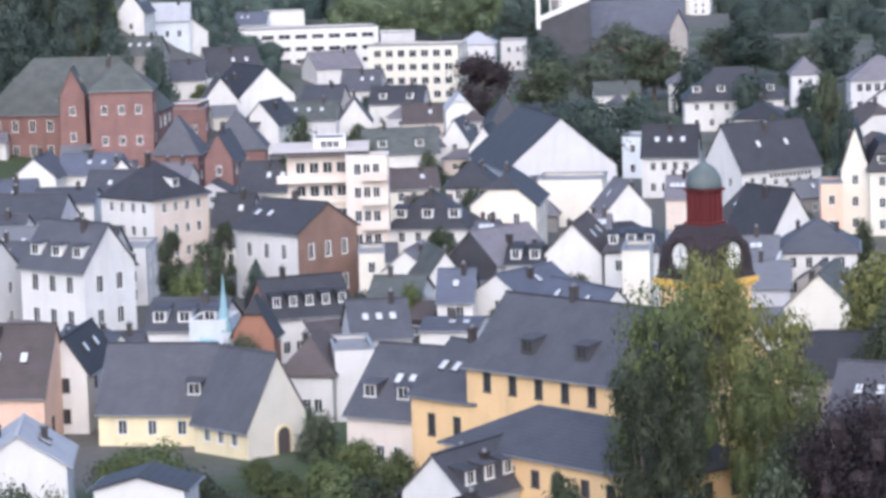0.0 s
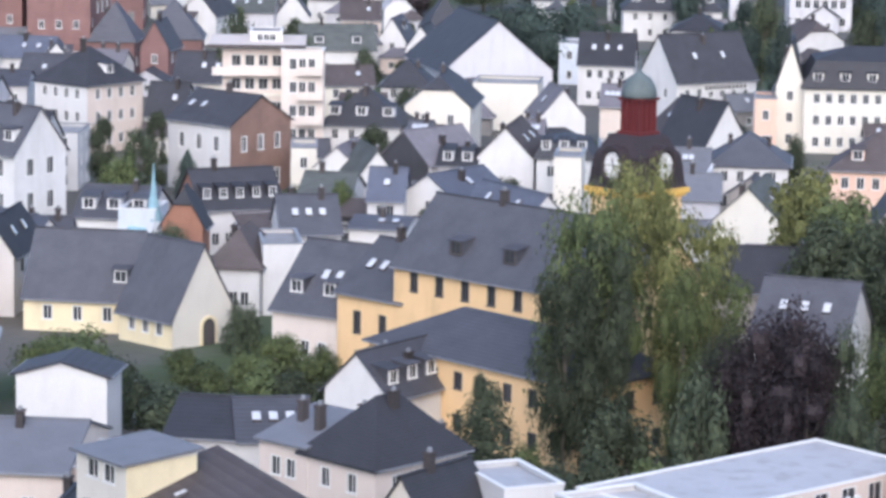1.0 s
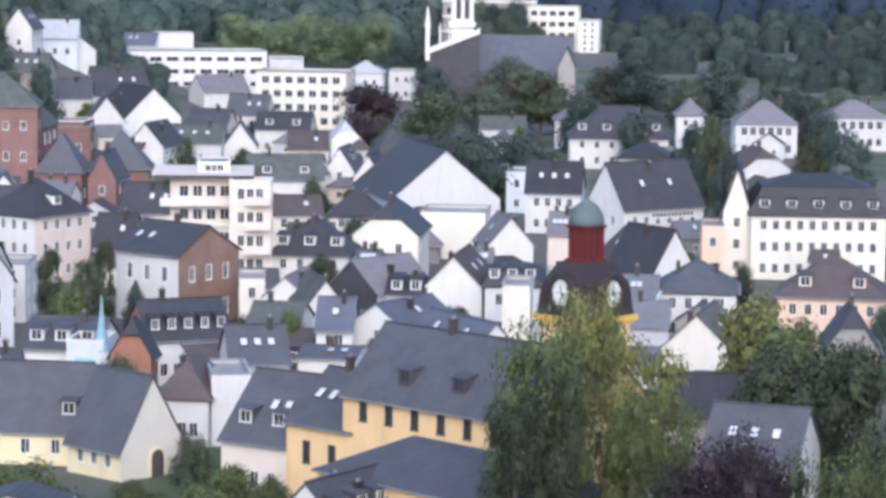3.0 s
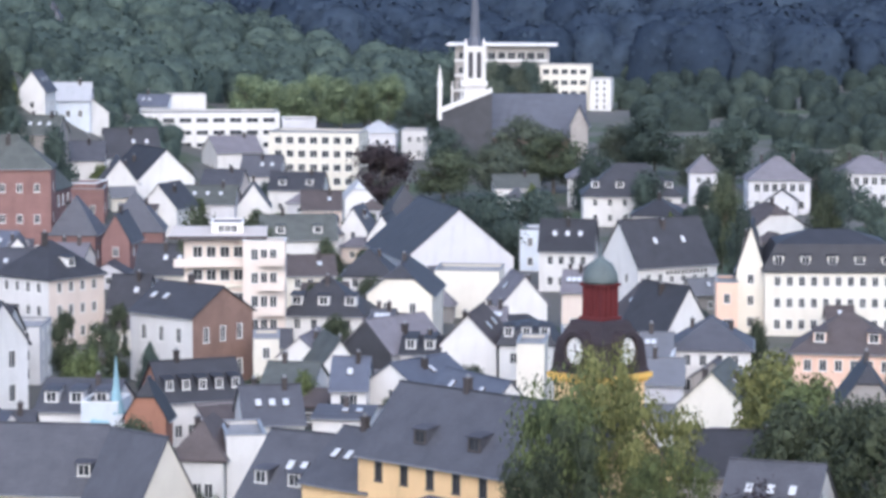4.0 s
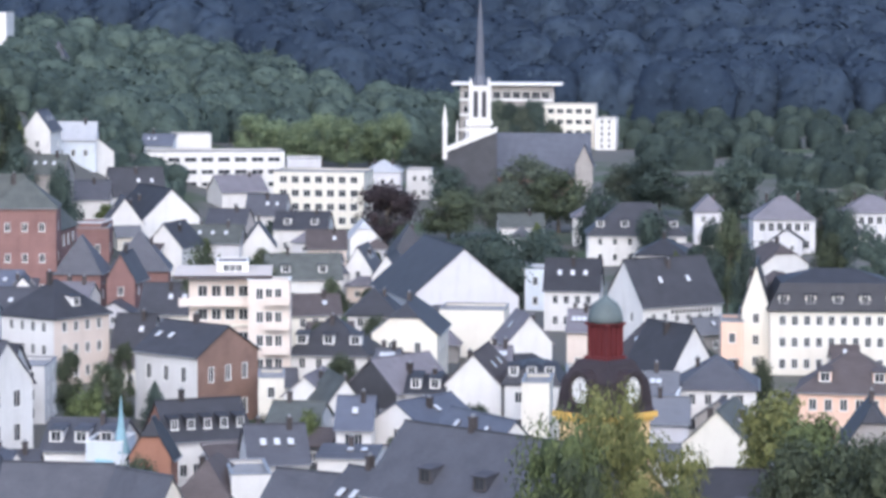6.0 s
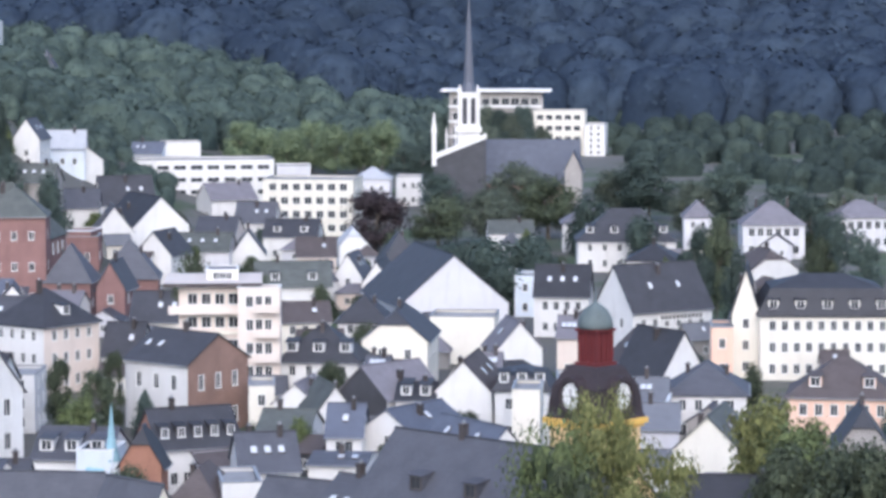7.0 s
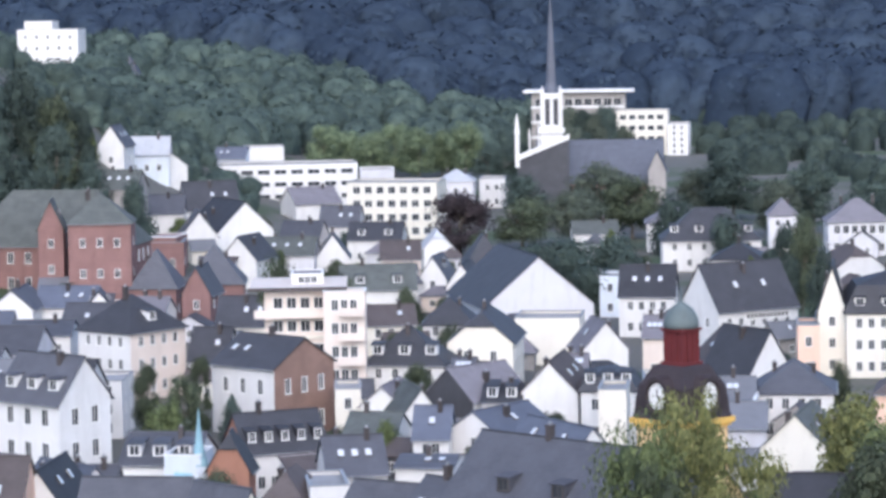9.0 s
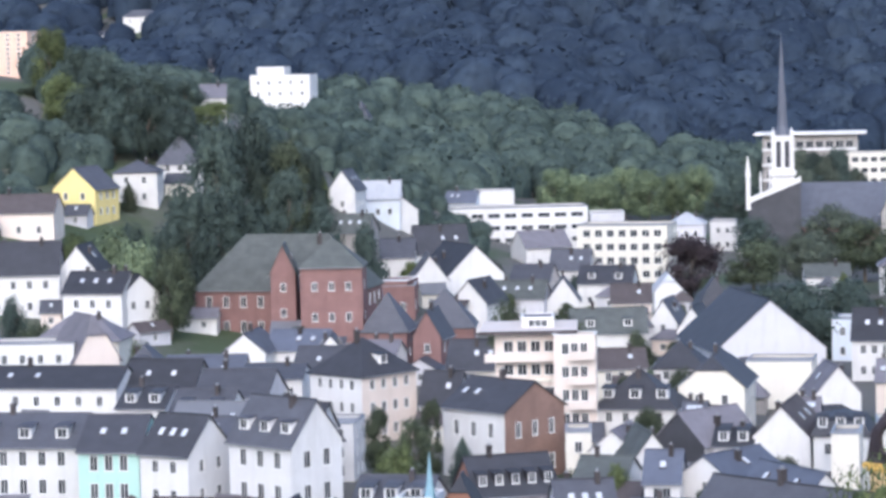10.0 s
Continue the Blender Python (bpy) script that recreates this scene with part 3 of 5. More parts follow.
house(-14.9, 257.0, 0.0, -30.0, 7.0, 12.0, 5.0, 5.3, "r", "pink", "slate", rows=1,cols=3,skylights="F2/0.45-0.85",dormers="F2d",stacks="",pane=0.75)
house(-24.7, 265.6, 0.0, 46.0, 7.4, 7.6, 3.0, 6.2, "g", "straw", "slate", front="cream", rows=1,cols=0,side=3,thing="parish_house",door=0.58,stacks="",base=0.2,skylights="R2/0.2-0.7",pane=0.75)
house(-37.0, 271.2, 0.0, -8.0, 10.4, 10.0, 3.2, 5.5, "r", "straw", "slate", rows=1,cols=3,dormers="F1d/0.75-1.0",stacks="",pane=0.75)
house(-9.0, 196.0, 0.0, -43.2, 7.0, 9.0, 6.6, 3.6, "h", "pink", "dark", rows=2,cols=2,side=3,stacks="0.2,0.5 0.6,0.5")
house(-18.3, 155.9, 0.0, -63.8, 34.0, 11.2, 8.2, 3.6, "s", "peach", "brown", rows=2,cols=6,skylights="F3/0.08-0.62@1.25 F3/0.18-0.75@0.75",pane=0.55)
house(-22.0, 171.4, 0.0, -49.4, 5.3, 5.1, 12.2, 0.3, "s", "cream", "zinc", rows=1,cols=2,side=0,base=10.2,win=(1.3,1.2),right="straw")
house(-31.0, 218.2, 0.0, -6.0, 7.0, 5.0, 7.1, 1.0, "g", "white", "dark", rows=0,cols=0,side=0)
house(9.9, 179.4, 0.0, -48.5, 9.5, 22.4, 7.9, 0.0, "f", "cream", "pale", rows=3,cols=4,side=8,parapet=0.1,win=(1.4,1.8),right="pink")
house(8.8, 173.9, 0.0, -58.7, 13.5, 6.0, 8.0, 0.0, "f", "white", "pale", rows=2,cols=4)
house(29.3, 179.2, 0.0, -4.0, 4.7, 10.0, 8.4, 0.0, "f", "peach", "gravel", rows=3,cols=3)
house(0.7, 185.8, 0.0, -66.0, 7.0, 4.2, 7.5, 0.0, "f", "white", "lightgrey", rows=0,cols=0,side=0)
house(-4.3, 181.5, 0.0, -36.0, 3.9, 7.0, 6.2, 2.6, "g", "cream", "dark", rows=1,cols=1,stacks="0.5,0.4",skylights="L2/0.1-0.6",pane=0.75)
house(-9.0, 226.1, 0.0, -35.0, 6.4, 10.0, 4.5, 3.1, "g", "white", "slate", rows=1,cols=1,side=3,dormers="R4d",stacks="0.25,0.58 0.75,0.45",pane=0.75)
house(-30.2, 301.0, 0.0, -5.0, 4.3, 4.0, 5.5, 3.6, "k", "orange", "dark", rows=1,cols=0,side=0,stacks="")
house(-25.2, 315.9, 0.0, 22.0, 9.3, 9.0, 5.0, 3.6, "r", "white", "dark", rows=1,cols=5,dormers="F5d",left="orange",stacks="0.3,0.5",pane=0.75)
house(-38.3, 307.4, 0.0, -6.0, 8.1, 11.0, 5.0, 2.5, "r", "white", "slate", rows=1,cols=4,dormers="F3",stacks="0.7,0.42",pane=0.75)
house(-42.4, 290.0, 0.0, 44.3, 4.8, 9.0, 5.0, 2.5, "g", "white", "blue", rows=2,cols=1,stacks="0.25,0.58 0.75,0.45",skylights="R2/0.2-0.7",pane=0.75)
house(-53.1, 314.8, 0.0, -37.2, 9.8, 7.7, 11.0, 4.5, "r", "white", "slate", win=(1.15,1.9),rows=3,cols=3,dormers="F3",stacks="0.7,0.42",pane=0.75)
house(-81.7, 324.2, 0.0, -3.0, 13.0, 11.0, 9.5, 3.0, "r", "white", "slate", win=(1.0,1.7),rows=3,cols=5,dormers="F3",stacks="0.3,0.5",pane=0.75)
house(-70.9, 319.8, 0.0, -3.0, 6.9, 11.0, 9.5, 3.3, "r", "mint", "slate", win=(1.0,1.8),rows=3,cols=3,skylights="F2",pane=0.75)
house(-64.3, 317.8, 0.0, -26.8, 6.7, 8.0, 9.5, 3.8, "r", "white", "dark", rows=3,cols=2,skylights="F3",pane=0.75)
house(-94.8, 390.5, 1.4, -6.0, 19.7, 10.0, 7.0, 2.3, "r", "white", "dark", rows=2,cols=6,stacks="0.3,0.5",skylights="F2/0.1-0.5",pane=0.75)
house(-103.9, 419.5, 4.0, 4.0, 12.4, 9.0, 7.0, 0.0, "f", "white", "gravel", rows=2,cols=4)
house(-94.6, 421.3, 3.5, 34.6, 7.0, 10.0, 5.5, 6.1, "k", "pink", "mauve", rows=1,cols=2,stacks="0.7,0.42")
house(-97.9, 469.1, 7.3, 42.1, 7.0, 11.0, 7.0, 3.0, "g", "white", "dark", rows=2,cols=2,stacks="0.5,0.4",pane=0.75)
house(-105.0, 465.4, 7.9, -7.5, 10.0, 9.0, 7.0, 3.0, "r", "white", "dark", rows=2,cols=3,stacks="0.25,0.58 0.75,0.45",skylights="F3",pane=0.75)
house(-118.7, 474.1, 10.4, 8.0, 12.4, 10.0, 7.0, 4.9, "r", "white", "dark", rows=2,cols=4,stacks="0.25,0.58 0.75,0.45",pane=0.75)
house(-133.6, 533.1, 19.3, 2.0, 13.1, 10.0, 4.9, 3.0, "r", "pink", "brown", rows=1,cols=3,stacks="0.3,0.5",pane=0.75)
house(-129.3, 560.3, 21.0, -18.0, 9.4, 9.0, 6.0, 4.1, "g", "lemon", "slate", rows=2,cols=2,side=3,skylights="L2/0.1-0.6",pane=0.75)
house(-120.9, 577.7, 22.8, 3.0, 8.8, 9.0, 6.5, 2.1, "h", "white", "slate", rows=2,cols=2,stacks="0.7,0.42")
house(-114.9, 593.5, 25.5, 10.0, 9.2, 9.0, 4.9, 5.4, "h", "white", "slate", rows=2,cols=3)
house(-77.7, 482.9, 5.4, -7.0, 28.6, 14.0, 8.3, 8.4, "h", "redstone", "moss", rows=2,cols=9,side=4,thing="school",win=(1.1,1.9),stacks="0.7,0.42")
house(-66.9, 470.0, 3.4, 3.0, 10.0, 9.0, 14.8, 3.9, "h", "redstone", "moss", rows=3,cols=3,side=1,thing="school_wing",stacks="0.3,0.5")
house(-75.2, 473.0, 4.6, 5.0, 4.0, 8.0, 12.6, 4.2, "g", "redstone", "moss", rows=3,cols=1,side=0,thing="school_wing",skylights="L2 R2",pane=0.75)
house(-58.6, 470.2, 2.4, -3.0, 7.4, 9.0, 5.5, 5.4, "h", "redstone", "slate", rows=1,cols=2,stacks="0.3,0.5")
house(-49.8, 480.0, 1.4, 3.0, 9.5, 10.0, 6.0, 5.8, "h", "redstone", "slate", rows=1,cols=2,stacks="0.7,0.42")
house(51.9, 960.0, 0.0, -7.0, 6.6, 14.0, 9.8, 0.0, "f", "white", "gravel", rows=5,cols=2,thing="apartment_block")
house(40.4, 965.0, 0.0, -6.0, 16.9, 13.0, 14.0, 0.0, "f", "cream", "gravel", rows=4,cols=5,win=(2.2,1.7),thing="apartment_block")
house(-55.7, 718.6, 3.4, 8.0, 33.6, 14.0, 9.0, 0.0, "f", "white", "gravel", rows=3,cols=8,win=(3.0,1.2),edge=0.6,thing="office_block")
house(-27.8, 649.6, 0.0, -7.0, 20.1, 14.0, 12.0, 0.0, "f", "cream", "gravel", win=(1.7,1.6),rows=4,cols=7,thing="apartment_block")
shop = house(34.9, 431.9, 0.0, 32.1, 14.4, 9.6, 7.3, 6.2, "r", "white", "dark", rows=2,cols=6,thing="shop",skylights="F2",stacks="0.5,0.4",pane=0.75)
sign = part("sign", boxed((-2.6, -0.1, 5.55, 5.6, -0.02, 6.65)), TRIM, shop, "white fascia sign with dark bars")
for i in range(11):
    part("letter_bar", boxed((-2.2 + i * 0.7, -0.15, 5.8, -1.75 + i * 0.7, -0.1, 6.4)), TRIM_DARK, sign)
house(54.2, 406.3, 0.0, -2.0, 18.6, 13.0, 9.0, 5.2, "m", "cream", "dark", rows=3,cols=10,dormers="F5",thing="hotel")
house(43.2, 409.2, 0.0, -7.0, 3.9, 13.0, 9.0, 6.0, "g", "cream", "dark", rows=3,cols=1,thing="hotel",stacks="0.3,0.5",skylights="L2 R2",pane=0.75)
house(32.3, 349.5, 0.0, -6.0, 9.4, 11.0, 6.0, 3.2, "h", "white", "slate", rows=2,cols=4,stacks="0.25,0.58 0.75,0.45")
house(-162.9, 1030.0, 27.1, -3.0, 21.4, 14.0, 15.6, 0.0, "f", "white", "gravel", rows=4,cols=5,thing="apartment_block")
house(-176.7, 690.0, 48.0, -7.0, 15.4, 14.0, 10.0, 0.0, "f", "peach", "gravel", rows=9,cols=5,thing="apartment_block")
house(-86.8, 629.9, 17.7, -7.0, 5.8, 9.0, 4.8, 4.0, "g", "white", "slate", rows=1,cols=1,skylights="L2 R2",pane=0.75)
house(-81.5, 648.6, 14.8, 3.0, 9.8, 9.0, 4.6, 3.6, "r", "paleblue", "lightgrey", rows=1,cols=3,stacks="0.25,0.58 0.75,0.45",pane=0.75)
house(-77.1, 651.6, 11.9, 20.0, 8.6, 10.0, 4.7, 3.4, "g", "white", "slate", rows=1,cols=1,stacks="0.5,0.4",pane=0.75)
house(-52.6, 568.3, 2.7, 28.0, 11.7, 16.0, 6.0, 5.5, "g", "white", "dark", rows=0,cols=0,side=3,stacks="0.25,0.58 0.75,0.45",skylights="R2/0.2-0.7",pane=0.75)
house(-59.7, 551.1, 4.2, 10.0, 6.8, 10.0, 5.0, 4.4, "g", "white", "slate", rows=1,cols=1,stacks="0.7,0.42",skylights="R1 L1",pane=0.75)
house(-50.1, 526.2, 2.0, -20.0, 7.0, 9.0, 5.0, 3.9, "g", "white", "dark", rows=1,cols=1,stacks="0.7,0.42",pane=0.75)
house(-41.0, 435.3, 0.1, -4.0, 8.2, 9.0, 5.1, 3.9, "r", "cream", "dark", rows=1,cols=3,stacks="0.5,0.4",skylights="F2/0.4-0.9",pane=0.75)
house(-34.8, 550.6, 0.0, 3.0, 6.0, 10.0, 5.0, 4.1, "g", "white", "slate", rows=1,cols=0,stacks="0.5,0.4",skylights="L2/0.1-0.6",pane=0.75)
house(-43.6, 585.6, 0.8, -7.0, 8.0, 10.0, 5.0, 2.9, "r", "pink", "slate", rows=1,cols=3,stacks="0.7,0.42",pane=0.75)
house(-28.8, 587.4, 0.0, -5.0, 10.8, 10.0, 5.0, 3.1, "r", "white", "dark", rows=1,cols=3,dormers="F2",stacks="0.25,0.58 0.75,0.45",pane=0.75)
house(-23.2, 488.4, 0.0, 7.0, 12.4, 10.0, 5.0, 3.6, "r", "white", "moss", rows=1,cols=4,dormers="F2",stacks="0.3,0.5",pane=0.75)
house(-18.9, 431.2, 0.0, 7.0, 7.5, 9.0, 5.5, 2.4, "r", "cream", "brown", rows=2,cols=3,stacks="0.7,0.42",skylights="F1/0.5-0.9",pane=0.75)
house(-10.6, 432.3, 0.0, -3.0, 7.3, 10.0, 5.5, 3.4, "h", "white", "dark", rows=2,cols=3,stacks="0.7,0.42")
house(-14.9, 505.4, 0.0, -10.0, 4.9, 9.0, 5.0, 3.7, "g", "white", "slate", rows=2,cols=1,stacks="0.25,0.58 0.75,0.45",skylights="R2/0.2-0.7",pane=0.75)
house(-9.7, 491.6, 0.0, -10.0, 5.1, 9.0, 5.0, 3.7, "g", "white", "dark", rows=2,cols=1,stacks="0.3,0.5",pane=0.75)
house(-6.0, 530.0, 0.0, 7.0, 7.1, 10.0, 5.0, 5.2, "h", "white", "dark", rows=1,cols=2,stacks="0.6,0.5")
house(-15.6, 572.3, 0.0, 7.0, 5.8, 8.0, 4.5, 3.2, "k", "white", "lightgrey", rows=1,cols=1,stacks="0.7,0.42")
house(-21.8, 544.1, 0.0, 3.0, 7.3, 9.0, 5.0, 3.0, "r", "pink", "brown", rows=1,cols=3,stacks="0.7,0.42",skylights="F1/0.5-0.9",pane=0.75)
house(14.9, 486.5, 0.0, -10.0, 3.5, 9.0, 6.5, 0.0, "f", "paleblue", "gravel", rows=2,cols=1)
house(19.7, 458.0, 0.0, -6.0, 8.6, 10.0, 6.5, 4.3, "r", "white", "dark", rows=2,cols=4,skylights="F3",stacks="0.5,0.4",pane=0.75)
house(36.8, 565.0, 0.0, -1.0, 18.8, 13.0, 6.0, 5.6, "h", "white", "dark", rows=2,cols=6,dormers="F4")
house(38.6, 523.6, 0.0, -8.0, 8.9, 11.0, 6.0, 2.5, "h", "white", "dark", rows=2,cols=3,stacks="0.5,0.4")
house(31.5, 607.5, 0.0, -2.0, 10.4, 11.0, 6.0, 3.4, "h", "white", "mauve", rows=2,cols=3,stacks="0.3,0.5")
house(68.0, 592.0, 0.0, -1.0, 12.4, 11.0, 7.0, 4.1, "h", "grey", "mauve", win=(1.3,1.7),rows=2,cols=6,stacks="0.25,0.58 0.75,0.45")
house(54.6, 612.7, 0.0, -3.0, 5.8, 10.0, 7.0, 2.9, "h", "grey", "mauve", rows=2,cols=2,stacks="0.7,0.42")
house(88.7, 609.6, 0.0, 3.0, 12.9, 11.0, 7.0, 3.1, "h", "grey", "mauve", win=(1.3,1.7),rows=2,cols=6,stacks="0.25,0.58 0.75,0.45")
house(59.5, 516.0, 0.0, 15.0, 8.8, 10.0, 5.0, 3.3, "k", "white", "brown", rows=1,cols=2,stacks="0.5,0.4")
house(25.6, 369.0, 0.0, -56.2, 9.3, 6.9, 6.0, 5.3, "r", "white", "dark", rows=2,cols=2,stacks="0.5,0.4",pane=0.75)
house(24.7, 388.4, 0.0, -80.4, 15.7, 7.0, 5.0, 3.3, "r", "pink", "brown", rows=1,cols=1,stacks="0.25,0.58 0.75,0.45",skylights="F3",pane=0.75)
house(39.7, 406.7, 0.0, -4.0, 3.0, 9.0, 7.0, 0.0, "f", "peach", "gravel", rows=2,cols=1)
house(47.5, 343.0, 0.0, -10.0, 12.6, 11.0, 6.5, 3.9, "h", "peach", "brown", rows=2,cols=6,dormers="F2")
house(45.3, 310.0, 0.0, -5.0, 5.6, 10.0, 5.5, 4.0, "k", "greystone", "dark", rows=1,cols=2,stacks="0.5,0.4")
house(24.4, 321.1, 0.0, -5.0, 4.5, 9.0, 6.0, 2.2, "r", "grey", "zinc", rows=1,cols=2,stacks="0.3,0.5",pane=0.75)
house(10.3, 348.8, 0.0, -5.0, 6.4, 10.0, 6.5, 2.2, "m", "white", "dark", rows=2,cols=3,dormers="F3")
house(10.4, 336.1, 0.0, -5.0, 3.2, 8.0, 8.0, 0.0, "f", "cream", "gravel", rows=0,cols=0)
house(5.1, 433.7, 0.0, -5.0, 7.5, 8.0, 4.5, 0.0, "f", "pink", "gravel", rows=1,cols=3,win=(1.2,1.6))
house(11.5, 398.1, 0.0, 12.0, 6.3, 8.0, 5.5, 3.6, "g", "white", "mauve", rows=1,cols=1,stacks="0.7,0.42",skylights="R1 L1",pane=0.75)
house(16.0, 360.4, 0.0, -2.0, 2.1, 8.0, 6.0, 0.0, "f", "white", "gravel", rows=2,cols=1)
house(18.4, 406.8, 0.0, -7.0, 3.1, 9.0, 6.0, 2.5, "r", "pink", "mauve", rows=1,cols=1,stacks="0.25,0.58 0.75,0.45",skylights="F3",pane=0.75)
house(-16.6, 349.4, 0.0, -12.0, 5.2, 9.0, 5.0, 2.2, "g", "white", "mauve", rows=1,cols=1,stacks="0.7,0.42",pane=0.75)
house(-11.6, 341.8, 0.0, 15.0, 4.4, 9.0, 5.0, 2.9, "g", "white", "moss", rows=1,cols=1,stacks="0.7,0.42",pane=0.75)
house(-17.3, 333.4, 0.0, -10.0, 5.9, 8.0, 4.0, 1.9, "r", "white", "moss", rows=1,cols=2,stacks="0.3,0.5",pane=0.75)
house(-16.8, 299.5, 0.0, 10.0, 6.1, 10.0, 5.0, 3.2, "r", "white", "slate", rows=1,cols=2,stacks="0.25,0.58 0.75,0.45",skylights="F3",pane=0.75)
house(-10.2, 302.8, 0.0, -8.0, 5.9, 9.0, 5.0, 0.7, "r", "white", "slate", rows=1,cols=2,stacks="0.5,0.4",skylights="F2/0.4-0.9",pane=0.75)
house(-23.2, 280.3, 0.0, -8.0, 5.1, 10.0, 5.0, 3.0, "h", "white", "brown", rows=1,cols=3,stacks="0.3,0.5")
house(-18.5, 281.1, 0.0, 8.0, 3.8, 9.0, 6.5, 0.0, "f", "white", "gravel", rows=0,cols=0)
house(-20.9, 354.5, 0.0, 3.0, 3.1, 8.0, 6.0, 0.0, "f", "cream", "gravel", rows=2,cols=1)
house(-52.8, 358.8, 0.0, -2.0, 8.0, 9.0, 6.8, 0.0, "f", "white", "gravel", rows=3,cols=4)
house(-35.3, 304.3, 0.0, -7.0, 3.9, 6.0, 6.0, 0.0, "f", "paleblue", "zinc", rows=1,cols=1)
house(28.1, 302.7, 0.0, -15.0, 7.3, 11.0, 6.5, 3.5, "g", "cream", "moss", rows=1,cols=1,stacks="0.25,0.58 0.75,0.45",skylights="R2/0.2-0.7",pane=0.75)
house(24.7, 338.0, 0.0, -8.0, 3.9, 9.0, 6.0, 0.0, "f", "grey", "zinc", rows=1,cols=2)
house(27.7, 249.0, 0.0, -20.0, 8.2, 10.0, 5.0, 4.2, "r", "white", "slate", rows=1,cols=3,skylights="F3",stacks="",pane=0.75)
house(27.6, 267.8, 0.0, -6.0, 11.9, 10.0, 5.5, 3.3, "r", "greystone", "dark", rows=1,cols=3,stacks="0.7,0.42",skylights="F1/0.5-0.9",pane=0.75)
house(-13.0, 199.5, 0.0, -40.0, 4.6, 5.5, 6.6, 1.5, "s", "pink", "zinc", rows=2,cols=2,stacks="0.25,0.58 0.75,0.45",pane=0.75)
house(-14.2, 209.3, 0.0, 8.0, 5.3, 10.0, 4.5, 2.0, "r", "white", "slate", rows=1,cols=2,stacks="",skylights="F3",pane=0.75)
house(-19.6, 209.9, 0.0, -9.0, 5.5, 10.0, 4.5, 1.9, "r", "white", "dark", rows=1,cols=2,stacks="",pane=0.75)
house(-26.5, 186.2, 0.0, -5.0, 3.3, 8.0, 7.5, 0.0, "f", "pink", "zinc", rows=1,cols=2)
house(-2.2, 200.0, 0.0, 10.0, 2.8, 8.0, 5.5, 0.7, "r", "white", "zinc", rows=1,cols=1,stacks="0.25,0.58 0.75,0.45",skylights="F3",pane=0.75)
house(-25.1, 177.7, 0.0, -6.0, 3.7, 8.0, 6.0, 2.0, "g", "straw", "dark", rows=1,cols=1,stacks="0.3,0.5",skylights="L2 R2",pane=0.75)
house(-52.3, 271.8, 0.0, -6.0, 10.5, 10.0, 5.0, 5.8, "r", "peach", "brown", rows=1,cols=3,trim="dark",stacks="0.5,0.4",skylights="F2/0.4-0.9",pane=0.75)
house(-46.1, 277.8, 0.0, -6.0, 4.4, 11.0, 6.0, 3.2, "g", "white", "dark", rows=2,cols=1,trim="dark",pane=0.7,stacks="0.3,0.5",skylights="L2 R2")
house(-42.3, 230.5, 0.0, 6.0, 7.7, 9.0, 6.5, 2.5, "g", "white", "lightgrey", rows=0,cols=0,side=2,stacks="0.25,0.58 0.75,0.45",skylights="R2/0.2-0.7",pane=0.75)
house(-33.0, 184.8, 0.0, -5.0, 14.2, 13.0, 8.0, 1.9, "r", "pink", "zinc", rows=2,cols=4,stacks="0.7,0.42",pane=0.75)
house(-42.8, 287.3, 0.0, 3.0, 5.5, 9.0, 5.0, 2.4, "r", "white", "slate", rows=1,cols=2,stacks="0.25,0.58 0.75,0.45",skylights="F3",pane=0.75)
house(-61.0, 332.3, 0.0, 3.0, 3.2, 9.0, 9.0, 2.0, "r", "white", "slate", rows=3,cols=2,stacks="0.3,0.5",skylights="F2/0.1-0.5",pane=0.75)
house(-101.2, 436.9, 5.2, -2.0, 13.1, 9.0, 5.0, 3.2, "h", "cream", "mauve", rows=1,cols=2,stacks="0.7,0.42")
house(-75.1, 433.9, 2.8, -5.0, 6.5, 10.0, 5.5, 2.7, "g", "white", "slate", rows=1,cols=1,stacks="0.5,0.4",skylights="L2/0.1-0.6",pane=0.75)
house(-68.4, 438.5, 2.5, -7.0, 8.8, 10.0, 5.5, 2.6, "r", "white", "blue", rows=1,cols=3,stacks="0.5,0.4",skylights="F2/0.4-0.9",pane=0.75)
house(-86.0, 411.2, 2.4, 4.0, 6.4, 10.0, 5.5, 3.6, "h", "white", "slate", rows=1,cols=2,dormers="F1",stacks="0.3,0.5")
house(-76.2, 406.1, 1.7, 3.0, 11.1, 10.0, 5.0, 3.6, "r", "white", "blue", rows=1,cols=3,stacks="0.25,0.58 0.75,0.45",skylights="F3",pane=0.75)
house(-80.1, 381.4, 0.6, -7.0, 6.6, 10.0, 6.0, 2.3, "r", "white", "dark", rows=1,cols=2,dormers="F2",stacks="0.3,0.5",pane=0.75)
house(-70.6, 370.9, 0.0, -7.0, 7.9, 10.0, 6.5, 3.1, "r", "white", "slate", rows=1,cols=3,dormers="F2",stacks="0.7,0.42",pane=0.75)
house(-110.3, 478.4, 9.7, -3.0, 6.1, 9.0, 8.0, 3.8, "g", "white", "dark", rows=0,cols=0,stacks="0.7,0.42",skylights="R1 L1",pane=0.75)
house(-65.9, 530.8, 5.3, -7.0, 8.4, 9.0, 5.0, 0.0, "f", "redstone", "lightgrey", rows=1,cols=3)
house(-76.3, 560.0, 8.1, -7.0, 7.8, 9.0, 9.6, 3.2, "r", "greystone", "moss", rows=1,cols=2,stacks="0.25,0.58 0.75,0.45",skylights="F3",pane=0.75)
